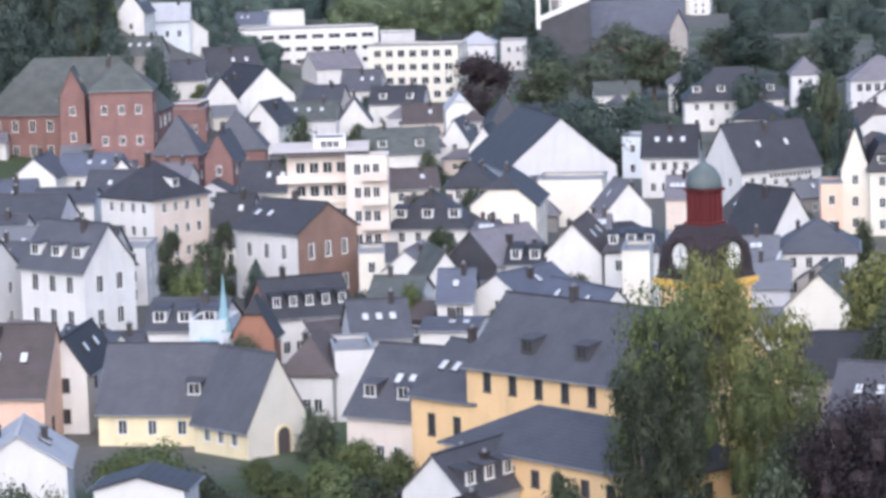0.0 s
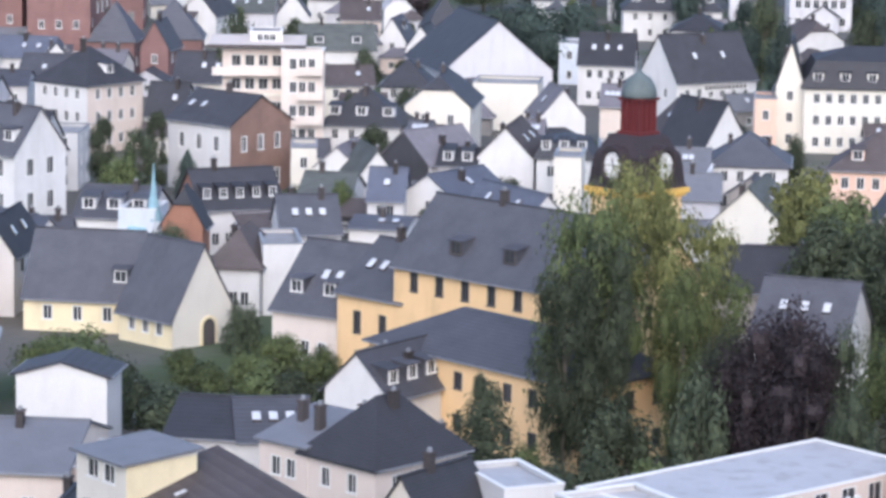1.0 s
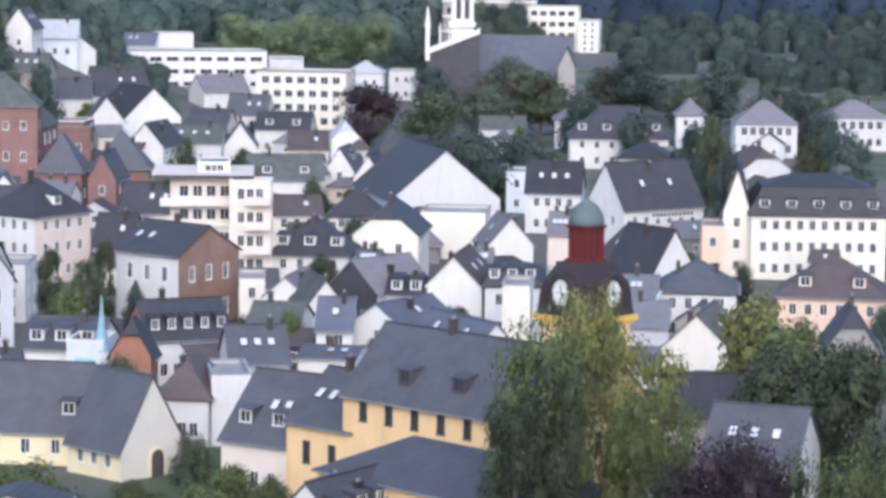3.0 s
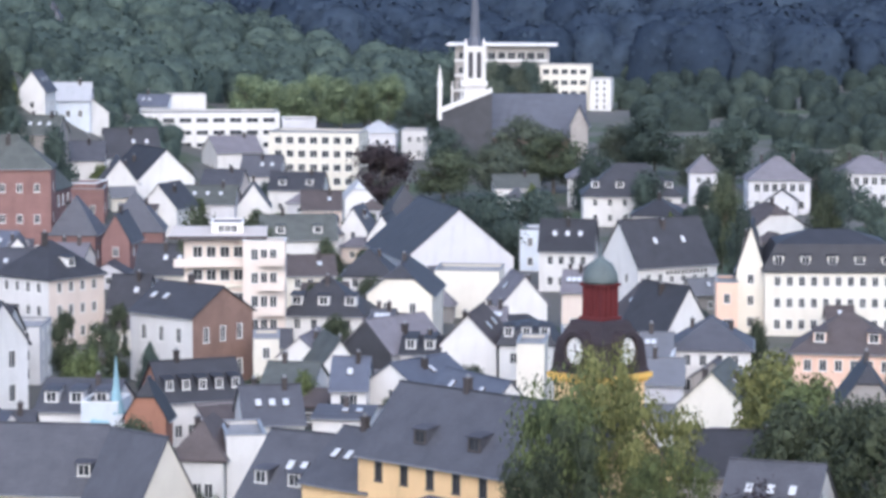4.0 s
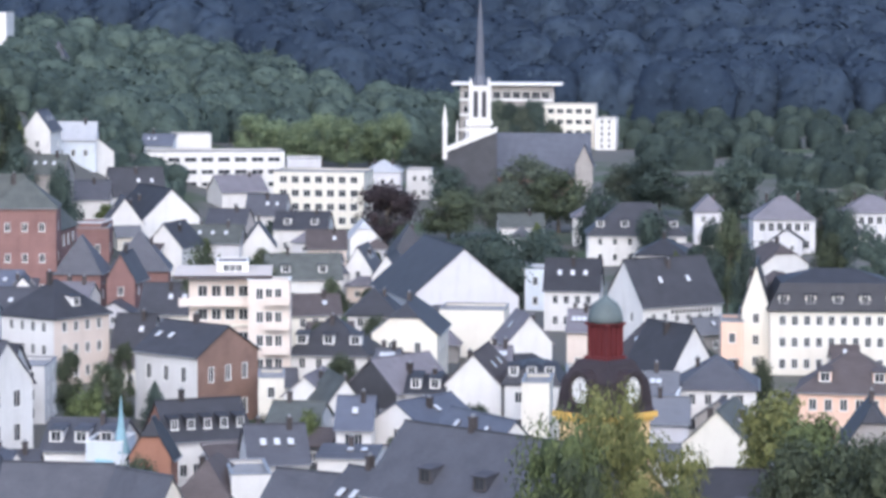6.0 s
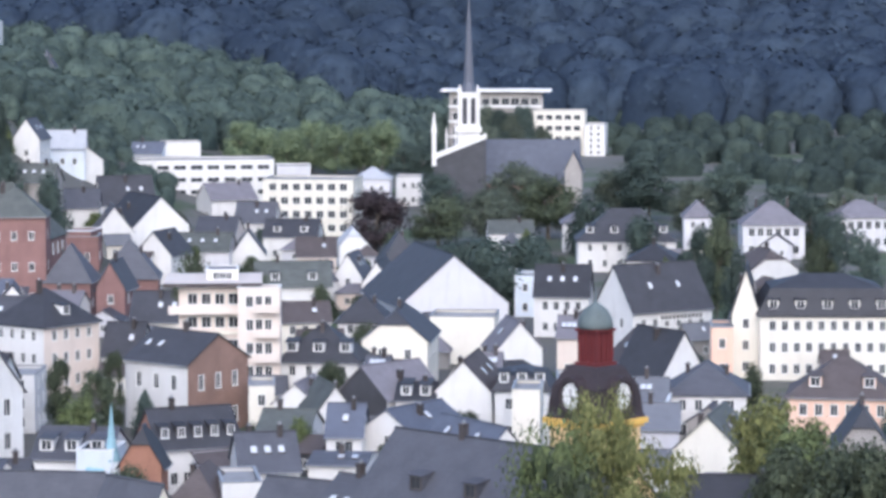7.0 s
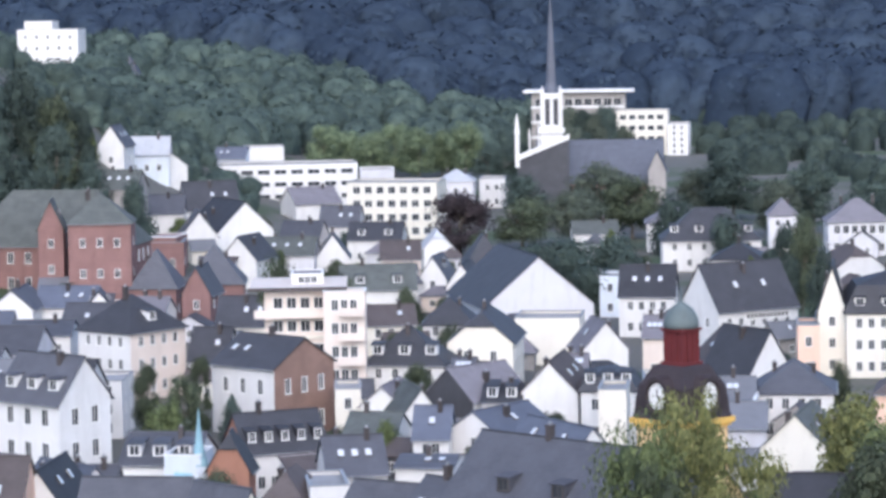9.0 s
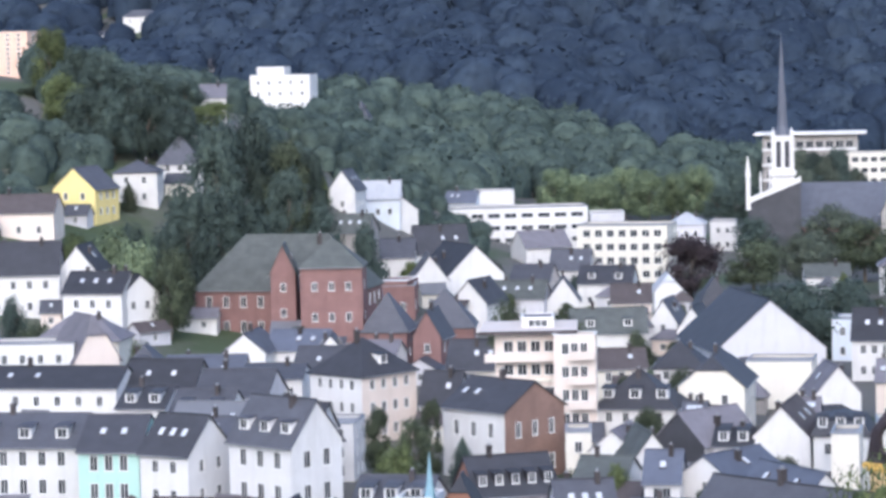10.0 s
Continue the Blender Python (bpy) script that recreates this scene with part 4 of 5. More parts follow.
house(19.7, 720.0, 0.0, -4.0, 30.9, 14.0, 7.3, 9.8, "r", "redstone", "blue", rows=1,cols=6,win=(1.2,4.0),base=2,thing="church",trim="dark")
house(33.2, 708.0, 0.0, -4.0, 4.1, 12.0, 10.7, 4.3, "g", "greystone", "slate", rows=1,cols=1,trim="dark")
block = house(20.3, 985.0, 0.0, -4.0, 31.0, 12.0, 19.4, 0.0, "f", "greystone", "gravel", rows=4,cols=9,win=(2.6,2.4),parapet=0.1,thing="office_block")
part("roof_slab", boxed((-18.2, -2.2, 20.0, 18.4, 12.5, 20.75)), WALLS["white"], block, "thin white overhanging roof slab")
for z in (5.0, 10.0, 15.0):
    part("ledge", boxed((-15.6, -0.9, z - 0.3, 15.6, -0.02, z + 0.5)), WALLS["white"], block)
house(-6.5, 737.8, 0.0, -2.0, 6.3, 10.0, 7.0, 0.0, "f", "white", "gravel", rows=2,cols=2)
house(3.2, 719.6, 0.0, -5.0, 11.7, 10.0, 7.0, 2.2, "h", "white", "lightgrey", rows=2,cols=4,stacks="0.25,0.58 0.75,0.45")
house(-15.3, 720.0, 0.0, -2.0, 8.9, 10.0, 8.0, 2.6, "h", "grey", "lightgrey", rows=2,cols=3,stacks="0.25,0.58 0.75,0.45")
house(-33.3, 700.0, 0.0, 4.0, 8.0, 12.0, 11.8, 0.0, "f", "grey", "zinc", rows=1,cols=2)
house(-63.8, 745.0, 5.3, 7.0, 9.9, 8.0, 10.1, 0.0, "f", "white", "gravel", rows=1,cols=3)
house(-72.2, 740.0, 8.7, -7.0, 7.9, 8.0, 4.5, 2.6, "r", "paleblue", "blue", rows=1,cols=2,stacks="0.3,0.5",skylights="F2/0.1-0.5",pane=0.75)
house(-45.7, 675.8, 1.2, 25.0, 11.1, 10.0, 5.0, 3.4, "r", "white", "mauve", rows=1,cols=2,stacks="0.25,0.58 0.75,0.45",pane=0.75)
house(-343.4, 1670.6, 62.6, 4.0, 20.1, 10.0, 9.0, 3.6, "h", "white", "slate", rows=2,cols=3)
house(-360.2, 1643.1, 52.4, 4.0, 9.9, 10.0, 9.0, 2.5, "h", "white", "slate", rows=1,cols=2,stacks="0.7,0.42")
house(-260.7, 1440.8, 33.9, 3.0, 12.5, 10.0, 9.0, 4.4, "r", "grey", "slate", rows=1,cols=2,stacks="0.7,0.42",pane=0.75)
house(-120.9, 667.0, 37.4, 10.0, 5.8, 10.0, 4.8, 2.8, "r", "white", "mauve", rows=1,cols=2,stacks="0.7,0.42",pane=0.75)
house(-132.9, 1014.8, 23.1, 1.0, 5.9, 10.0, 5.0, 5.3, "h", "white", "slate", rows=1,cols=2,stacks="0.25,0.58 0.75,0.45")
house(-267.3, 1598.2, 63.8, 0.0, 4.4, 8.0, 8.0, 3.0, "h", "white", "slate", rows=1,cols=1)
house(116.1, 860.0, 0.0, -3.0, 3.6, 8.0, -1.4, 1.6, "h", "white", "slate", rows=1,cols=1,stacks="0.25,0.58 0.75,0.45")
house(-70.4, 574.3, 6.9, 4.0, 10.4, 9.0, 4.9, 3.3, "r", "white", "slate", rows=1,cols=3,stacks="0.7,0.42",pane=0.75)
house(-63.0, 608.7, 5.0, 15.0, 11.1, 10.0, 5.0, 5.5, "r", "white", "dark", rows=1,cols=2,stacks="0.5,0.4",skylights="F2/0.4-0.9",pane=0.75)
house(-37.9, 621.1, 0.0, -6.0, 8.4, 9.0, 5.2, 3.9, "r", "white", "slate", rows=1,cols=2,stacks="0.5,0.4",skylights="F2/0.4-0.9",pane=0.75)
house(-43.3, 546.8, 0.7, -4.0, 10.5, 9.0, 5.1, 2.9, "r", "grey", "moss", rows=1,cols=3,stacks="0.25,0.58 0.75,0.45",skylights="F3",pane=0.75)
house(-50.1, 455.7, 1.1, -8.0, 4.5, 8.0, 7.0, 3.9, "g", "redstone", "slate", rows=2,cols=1,stacks="0.5,0.4",skylights="L2/0.1-0.6",pane=0.75)
house(-42.1, 394.9, 0.1, -6.0, 5.2, 9.0, 5.0, 3.9, "r", "white", "dark", rows=1,cols=2,stacks="0.7,0.42",skylights="F1/0.5-0.9",pane=0.75)
house(-2.4, 351.5, 0.0, -6.0, 4.6, 8.0, 5.0, 1.6, "r", "white", "dark", rows=1,cols=2,dormers="F2",stacks="0.7,0.42",pane=0.75)
house(25.4, 344.4, 0.0, -6.0, 3.6, 8.0, 6.0, 2.0, "r", "grey", "zinc", rows=1,cols=2,stacks="0.3,0.5",skylights="F2/0.1-0.5",pane=0.75)
bay = house(-22.7, 380.4, 0.0, 0.0, 5.4, 4.0, 15.2, 0.0, "f", "pink", "mauve", win=(1.0,1.5),rows=5,cols=3,side=1,thing="apartment_block")
for z in (3.1, 6.3, 9.5, 12.7):
    part("balcony", boxed((-0.6, -1.3, z - 0.2, 2.6, -0.02, z), (-0.6, -1.3, z, 2.6, -1.2, z + 0.9)), WALLS["pink"], bay)
house(-27.9, 388.0, 0.0, 4.0, 4.2, 6.0, 17.1, 0.0, "f", "cream", "mauve", rows=1,cols=3,base=15.5,parapet=0.1,thing="apartment_block")
house(-64.4, 526.6, 4.8, 4.0, 9.0, 9.0, 4.9, 0.0, "f", "redstone", "gravel", rows=1,cols=3)
house(-19.1, 501.3, 0.0, 5.0, 4.8, 8.0, 5.0, 2.8, "h", "white", "slate", rows=1,cols=2,stacks="0.7,0.42")
house(15.8, 607.0, 0.0, 3.0, 9.3, 8.0, 4.0, 2.3, "r", "white", "moss", rows=1,cols=2,stacks="0.7,0.42",pane=0.75)
house(12.1, 556.6, 0.0, -7.0, 5.9, 6.0, 3.5, 0.0, "f", "white", "lightgrey", rows=1,cols=2)
house(44.9, 508.2, 0.0, 3.0, 3.9, 6.0, 3.5, 0.0, "f", "white", "lightgrey", rows=1,cols=1)
house(-28.5, 666.2, 0.0, -4.0, 10.2, 9.0, 5.0, 1.8, "r", "white", "slate", rows=1,cols=3,stacks="0.3,0.5",pane=0.75)
house(-7.6, 378.9, 0.0, -6.0, 2.9, 7.0, 5.0, 1.5, "r", "white", "slate", rows=1,cols=1,stacks="0.25,0.58 0.75,0.45",skylights="F3",pane=0.75)
house(32.3, 394.5, 0.0, 4.0, 4.6, 8.0, 6.0, 0.0, "f", "white", "gravel", rows=1,cols=2)
house(6.8, 371.2, 0.0, -4.0, 2.9, 7.0, 6.0, 1.8, "r", "white", "mauve", rows=1,cols=1,stacks="0.25,0.58 0.75,0.45",skylights="F3",pane=0.75)
house(-62.2, 434.5, 1.8, 6.0, 4.5, 8.0, 6.0, 2.7, "g", "white", "slate", rows=1,cols=1,stacks="0.3,0.5",skylights="L2 R2",pane=0.75)
house(-54.1, 425.1, 1.0, -6.0, 5.0, 9.0, 7.0, 2.2, "r", "pink", "mauve", rows=1,cols=2,stacks="0.25,0.58 0.75,0.45",pane=0.75)
house(-168.0, 1042.0, 27.8, -6.0, 10.0, 9.0, 17.7, 0.0, "f", "white", "gravel", rows=4,cols=2)
house(-64.7, 347.0, 1.7, -6.0, 10.0, 10.0, 6.0, 3.2, "r", "grey", "zinc", rows=1,cols=4,skylights="F3",pane=0.7)
house(-55.4, 345.0, 1.5, -6.0, 8.6, 10.0, 6.0, 3.4, "r", "white", "dark", rows=1,cols=4,stacks="0.4,0.5")
house(-80.2, 393.0, 1.6, -6.0, 10.2, 10.0, 6.0, 3.6, "r", "greystone", "dark", rows=1,cols=4,skylights="F2",pane=0.7)
house(-69.0, 387.0, 1.4, -6.0, 10.0, 10.0, 6.0, 3.0, "r", "grey", "slate", rows=1,cols=4,stacks="0.3,0.5")
house(-59.9, 415.0, 1.0, -6.0, 10.6, 10.0, 6.0, 3.4, "r", "white", "slate", rows=1,cols=4,skylights="F2",pane=0.7)

# ---- yards: low annexes, garages and added shrubs that crowd between the houses ----
def free(x, y, r, skip=None):
    """True where a round spot touches no plot."""
    for i, (px, py, a, w, d, _) in enumerate(PLOTS):
        dx, dy = x - px, y - py
        u, v = dx * math.cos(a) + dy * math.sin(a), -dx * math.sin(a) + dy * math.cos(a)
        if i != skip and abs(u) < w / 2 + r and abs(v) < d / 2 + r:
            return False
    return math.hypot(x - 14.3, y - 262) > 6 + r and math.hypot(x + 33.6, y - 305) > 3 + r


yards = random.Random(21)
# Added shrubs, mostly dark: greenery, and stand-ins for shade in the gaps.
GAP_SHRUBS = []
count = 0
for i, (px, py, a, w, d, eave) in enumerate(list(PLOTS)):
    if not (285 < py < 640) or eave < 4 or w < 4:
        continue
    for _ in range(5):
        aw, ad = yards.uniform(3.2, min(7.5, w + 1.5)), yards.uniform(3.0, 4.6)
        off = yards.uniform(-0.5, 0.5) * w
        v = -d / 2 - ad / 2 - yards.choice((0.05, 1.2, 3.0))
        ax, ay = px + off * math.cos(a) - v * math.sin(a), py + off * math.sin(a) + v * math.cos(a)
        if free(ax, ay, max(aw, ad) / 2 * 0.9) and ay > 285:
            if count < 62 and yards.random() < 0.72:
                count += 1
                kind = yards.choice("rrghs")
                fx, fy = ax + math.sin(a) * ad / 2, ay - math.cos(a) * ad / 2
                house(fx, fy, ground_z(fx, fy), math.degrees(a) + yards.choice((0, 0, 8, -8)), aw, ad, yards.uniform(2.3, 3.4), yards.uniform(1.2, 2.1), kind,
                      yards.choice(("white", "white", "cream", "pink", "grey", "greystone", "slate")), yards.choice(("dark", "slate", "brown", "brown", "mauve", "zinc")), rows=1,
                      cols=yards.choice((1, 2)), side=0, thing="annexe", win=(0.9, 1.1), skylights=yards.choice(("", "", "F1")) if kind == "r" else "", pane=0.6)
            else:
                GAP_SHRUBS.append((ax, ay))
                PLOTS.append((ax, ay, 0, 3, 3, 0))
            break
for _ in range(900):
    y = yards.uniform(288, 620)
    x = y * math.tan(radians(yards.uniform(-10.5, 8.8)))
    if len(GAP_SHRUBS) < 95 and free(x, y, 1.6):
        GAP_SHRUBS.append((x, y))
        PLOTS.append((x, y, 0, 3, 3, 0))


# ---- the clock tower with its red lantern ----
def clock_tower(x, y, yaw):
    ob = new("clock_tower")
    ob.matrix_basis = pose(x, y, 0, 0, 0, yaw)
    tagged(ob, "ochre church tower with dark bell roof, clocks and red lantern", "tower", "buildings of the town")
    a = 2.85
    part("shaft", boxed((-a, -a, -1, a, a, 15.5)), WALLS["yellow"], ob)
    part("cornice", boxed((-a - 0.5, -a - 0.5, 15.5, a + 0.5, a + 0.5, 15.98), (-a - 0.25, -a - 0.25, 15.2, a + 0.25, a + 0.25, 15.5)), GOLD, ob, "ochre moulded cornice")
    q = math.sqrt(2)
    bm = lathe([((a + 0.3) * q, 16.0), ((a + 0.15) * q, 16.5), ((a + 0.05) * q, 17.7), ((a - 0.15) * q, 18.9), ((a - 0.7) * q, 19.8), (1.9 * q, 20.4), (1.6 * q, 20.7)], 4, math.pi / 4)
    part("bell_roof", bm, DARK_RED, ob, "dark oxblood slate bell roof")
    for i in range(4):
        m = pose(0, 0, 0, 0, 0, 90 * i) @ pose(0, -0.38, 0)
        bm = bmesh.new()
        n = 20
        ring = [[bm.verts.new((r * math.cos(2 * math.pi * k / n), yy, 18.1 + r * 1.2 * math.sin(2 * math.pi * k / n))) for k in range(n)] for r, yy in ((1.5, -1.6), (1.5, -a - 0.25), (1.15, -a - 0.3), (1.02, -a - 0.02))]
        for p0, p1 in zip(ring, ring[1:]):
            for k in range(n):
                bm.faces.new((p0[k], p0[(k + 1) % n], p1[(k + 1) % n], p1[k]))
        d = part("clock_gable", bm, DARK_RED, ob)
        d.matrix_basis = m
        bm = bmesh.new()
        v = [bm.verts.new((0.98 * math.cos(2 * math.pi * k / n), -a - 0.04, 18.1 + 1.18 * math.sin(2 * math.pi * k / n))) for k in range(n)]
        w = [bm.verts.new((u.co.x, -a + 0.1, u.co.z)) for u in v]
        bm.faces.new(v)
        for k in range(n):
            bm.faces.new((v[(k + 1) % n], v[k], w[k], w[(k + 1) % n]))
        f = part("clock_face", bm, TRIM, d, "white round clock face")
        bm = boxed((-0.06, -a - 0.09, 18.05, 0.06, -a - 0.05, 18.8), (-0.06, -a - 0.09, 18.04, 0.5, -a - 0.05, 18.16))
        for k in range(12):
            c, s = math.cos(k * math.pi / 6), math.sin(k * math.pi / 6)
            box(bm, 0.82 * c - 0.05, -a - 0.08, 18.1 + 0.98 * s - 0.05, 0.82 * c + 0.05, -a - 0.05, 18.1 + 0.98 * s + 0.05)
        part("dial", bm, TRIM_DARK, d)
    lan = part("lantern", boxed((-1.0, -1.0, 20.6, 1.0, 1.0, 23.7), (-1.35, -1.35, 20.6, 1.35, 1.35, 20.95), (-1.3, -1.3, 23.7, 1.3, 1.3, 23.95)), RED_PAINT, ob, "dark red timber lantern")
    for i in range(4):
        for sx in (-1.02, -0.34, 0.34, 1.02):
            p = part("post", boxed((sx - 0.1, -1.14, 20.95, sx + 0.1, -1.0, 23.7)), RED_PAINT, lan)
            p.matrix_basis = pose(0, 0, 0, 0, 0, 90 * i)
    part("dome", lathe([(1.55, 23.95), (1.62, 24.2), (1.5, 24.9), (1.1, 25.6), (0.55, 26.0), (0.28, 26.2), (0.1, 26.5), (0.04, 27.6)], 12), ROOFS["copper"], ob, "weathered green-grey copper dome", True)


clock_tower(14.3, 262.0, -45)


# ---- the church steeple at the back ----
def steeple(x, y, z, yaw):
    ob = new("steeple")
    ob.matrix_basis = pose(x, y, z, 0, 0, yaw)
    tagged(ob, "white church steeple with slim grey slate spire", "steeple", "buildings of the town")
    a = 2.2
    part("shaft", boxed((-a, -a, -2, a, a, 29.2)), WALLS["white"], ob)
    for sx in (-a, a):
        for sy in (-a, a):
            part("buttress", boxed((sx - 0.45, sy - 0.45, -2, sx + 0.45, sy + 0.45, 29.6)), WALLS["white"], ob)
            part("pinnacle", lathe([(0.5, 29.6), (0.55, 29.9), (0.06, 31.0)], 4, math.pi / 4), WALLS["white"], ob).matrix_basis = pose(sx, sy, 0)
    part("gallery", boxed((-a - 0.9, -a - 0.9, 19.6, a + 0.9, a + 0.9, 20.7)), WALLS["white"], ob)
    for i in range(4):
        for sx in (-1.0, 1.0):
            p = part("louvre", boxed((sx - 0.55, -a - 0.06, 21.6, sx + 0.55, -a + 0.1, 27.8)), WALLS["slate"], ob)
            p.matrix_basis = pose(0, 0, 0, 0, 0, 90 * i)
    part("spire", lathe([(2.3, 29.2), (1.3, 31.5), (1.0, 38), (0.6, 45), (0.14, 52), (0.05, 54)], 8, math.pi / 8), ROOFS["blue"], ob, "slim grey slate spire")
    # Upright slate-coloured slab stands in for the roof below the coping.
    part("west_wall", slab([((-8.5, -3.4, 13.0), (a + 1.9, -3.4, 18.0), (a + 1.9, -2.6, 18.0), (-8.5, -2.6, 13.0))], 19.0), WALLS["slate"], ob)
    part("gable_coping", slab([((-8.9, -3.7, 14.2), (a + 2, -3.7, 19.4), (a + 2, -2.3, 19.4), (-8.9, -2.3, 14.2))], 1.3), WALLS["white"], ob)
    for sx, z, g in ((-8.4, 15.5, 1.0), (-5.4, 16.8, 0.45), (-3.2, 18.0, 0.45)):
        part("pinnacle", lathe([(0.75 * g, z - 4), (0.75 * g, z + 4 * g), (1.0 * g, z + 4.2 * g), (0.1, z + 9 * g)], 4, math.pi / 4), WALLS["white"], ob).matrix_basis = pose(sx, -3, 0)


steeple(8.3, 717.0, 0, 0)


# ---- the turquoise turret ----
def turret(x, y, z):
    ob = new("turret")
    ob.matrix_basis = pose(x, y, z)
    tagged(ob, "slim turquoise copper spire on a small pale turret", "turret", "buildings of the town")
    part("shaft", boxed((-0.7, -0.7, -1, 0.7, 0.7, 5.2)), WALLS["paleblue"], ob)
    part("spire", lathe([(1.0, 5.2), (0.95, 5.4), (0.65, 6.3), (0.42, 7.6), (0.2, 9.3), (0.03, 11.2)], 8), TEAL, ob)
    part("lean_to_roof", slab([((-2.6, -1.6, 4.0), (-0.72, -1.6, 4.0), (-0.72, 0.8, 5.6), (-2.6, 0.8, 5.6))], 0.2), TEAL, ob)
    part("lean_to", boxed((-2.5, -1.4, -1, -0.71, 0.66, 3.8)), WALLS["paleblue"], ob)


turret(-33.6, 305.0, 0)

# ---- trees ----
CROWN = {}


def crown_mesh(form, leaf, seed):
    """A crown about 1 high and 1 wide over the origin: lobes of many small leaves round a dark heart."""
    key = (form, leaf, seed)
    if key in CROWN:
        return CROWN[key]
    rng = random.Random(f"{form}{seed}")
    lobes = []
    if form == "cone":
        for i in range(14):
            h = i / 13
            lobes.append((rng.uniform(-0.08, 0.08), rng.uniform(-0.08, 0.08), 0.06 + 0.86 * h, 0.43 * (1 - h) ** 0.7 + 0.05, 0.12))
        count = 2600
    elif form == "tall":
        for i in range(24):
            h = rng.random()
            r = 0.34 * math.sin(math.pi * (0.12 + 0.8 * h)) ** 0.6
            an = rng.uniform(0, 6.28)
            lobes.append((r * math.cos(an) * 0.8, r * math.sin(an) * 0.8, 0.14 + 0.76 * h, rng.uniform(0.14, 0.23), rng.uniform(0.07, 0.12)))
        count = 3600
    elif form == "bush":
        for i in range(11):
            an, r = rng.uniform(0, 6.28), rng.uniform(0.05, 0.32)
            lobes.append((r * math.cos(an), r * math.sin(an), rng.uniform(0.12, 0.7) * (1 - r), rng.uniform(0.16, 0.24), rng.uniform(0.2, 0.3)))
        count = 2200
    else:
        for i in range(24):
            an, h = rng.uniform(0, 6.28), rng.random()
            r = 0.38 * math.sin(math.pi * (0.2 + 0.65 * h)) * rng.uniform(0.4, 1.0)
            lobes.append((r * math.cos(an), r * math.sin(an), 0.15 + 0.70 * h, rng.uniform(0.15, 0.23), rng.uniform(0.12, 0.19)))
        count = 3200
    count, fine, heart = count * 2, 1.15, 0.45
    if seed > 3:
        count, fine, heart = int(count * 1.4), 0.70, 0.38
    verts, faces = [], []
    per = count // len(lobes)
    for cx, cy, cz, rr, rz in lobes:
        # the dark heart of the lobe
        o = len(verts)
        for i in range(3):
            for k in range(6):
                ph, th = math.pi * (i + 0.7) / 3.4, 2 * math.pi * k / 6 + i
                q = heart * rng.uniform(0.75, 1.15)
                verts.append((cx + rr * q * math.sin(ph) * math.cos(th), cy + rr * q * math.sin(ph) * math.sin(th), cz + rz * q * math.cos(ph)))
        for i in range(2):
            for k in range(6):
                faces.append((o + i * 6 + k, o + i * 6 + (k + 1) % 6, o + i * 6 + 6 + (k + 1) % 6, o + i * 6 + 6 + k))
        faces.append(tuple(o + k for k in range(6)))
        for _ in range(per):
            d = Vector((rng.gauss(0, 1), rng.gauss(0, 1), rng.gauss(0.15, 1))).normalized()
            q = rng.uniform(0.55, 1.0) ** 0.6 * rng.uniform(0.8, 1.32)
            p = Vector((cx + d.x * rr * q, cy + d.y * rr * q, cz + d.z * rz * q))
            s = rng.uniform(0.011, 0.026) * (0.8 if form in ("tall", "round") else 1.0) * fine
            u = d.cross(Vector((rng.uniform(-1, 1), rng.uniform(-1, 1), rng.uniform(-1, 1)))).normalized()
            w = (d.cross(u) + d * rng.uniform(-0.7, 0.7)).normalized()
            o = len(verts)
            verts += [tuple(p + u * s), tuple(p + w * s * 0.8), tuple(p - u * s), tuple(p - w * s * 0.8)]
            faces.append((o, o + 1, o + 2, o + 3))
    me = bpy.data.meshes.new("crown")
    me.from_pydata(verts, [], faces)
    me.materials.append(LEAF[leaf])
    CROWN[key] = me
    return me


def limbs_mesh(seed):
    key = ("limbs", seed)
    if key in CROWN:
        return CROWN[key]
    rng = random.Random(seed)
    bm = bmesh.new()

    def limb(p, q, r0, r1):
        d = (q - p).normalized()
        u = d.orthogonal().normalized()
        w = d.cross(u)
        a = [bm.verts.new(p + (u * math.cos(k * 1.047) + w * math.sin(k * 1.047)) * r0) for k in range(6)]
        b = [bm.verts.new(q + (u * math.cos(k * 1.047) + w * math.sin(k * 1.047)) * r1) for k in range(6)]
        for k in range(6):
            bm.faces.new((a[k], a[(k + 1) % 6], b[(k + 1) % 6], b[k]))
    limb(Vector((0, 0, -0.03)), Vector((0.01, 0, 0.3)), 0.035, 0.024)
    limb(Vector((0.01, 0, 0.3)), Vector((0.0, 0.02, 0.72)), 0.024, 0.008)
    for i in range(6):
        an, h = i * 1.1 + rng.uniform(0, 0.6), rng.uniform(0.22, 0.5)
        limb(Vector((0.01, 0, h)), Vector((0.24 * math.cos(an), 0.24 * math.sin(an), h + rng.uniform(0.12, 0.28))), 0.013, 0.004)
    me = bpy.data.meshes.new("trunk")
    bm.to_mesh(me)
    bm.free()
    me.materials.append(BARK)
    CROWN[key] = me
    return me


TREE_WORDS = {"green": "green leafy", "bright": "bright green", "olive": "olive green leafy", "dark": "dark green dense", "plum": "dark purple-leaved", "wood": "dark wood", "hedge": "haze-tinted grey-green leafy", "hazed": "pale haze-greyed green leafy"}


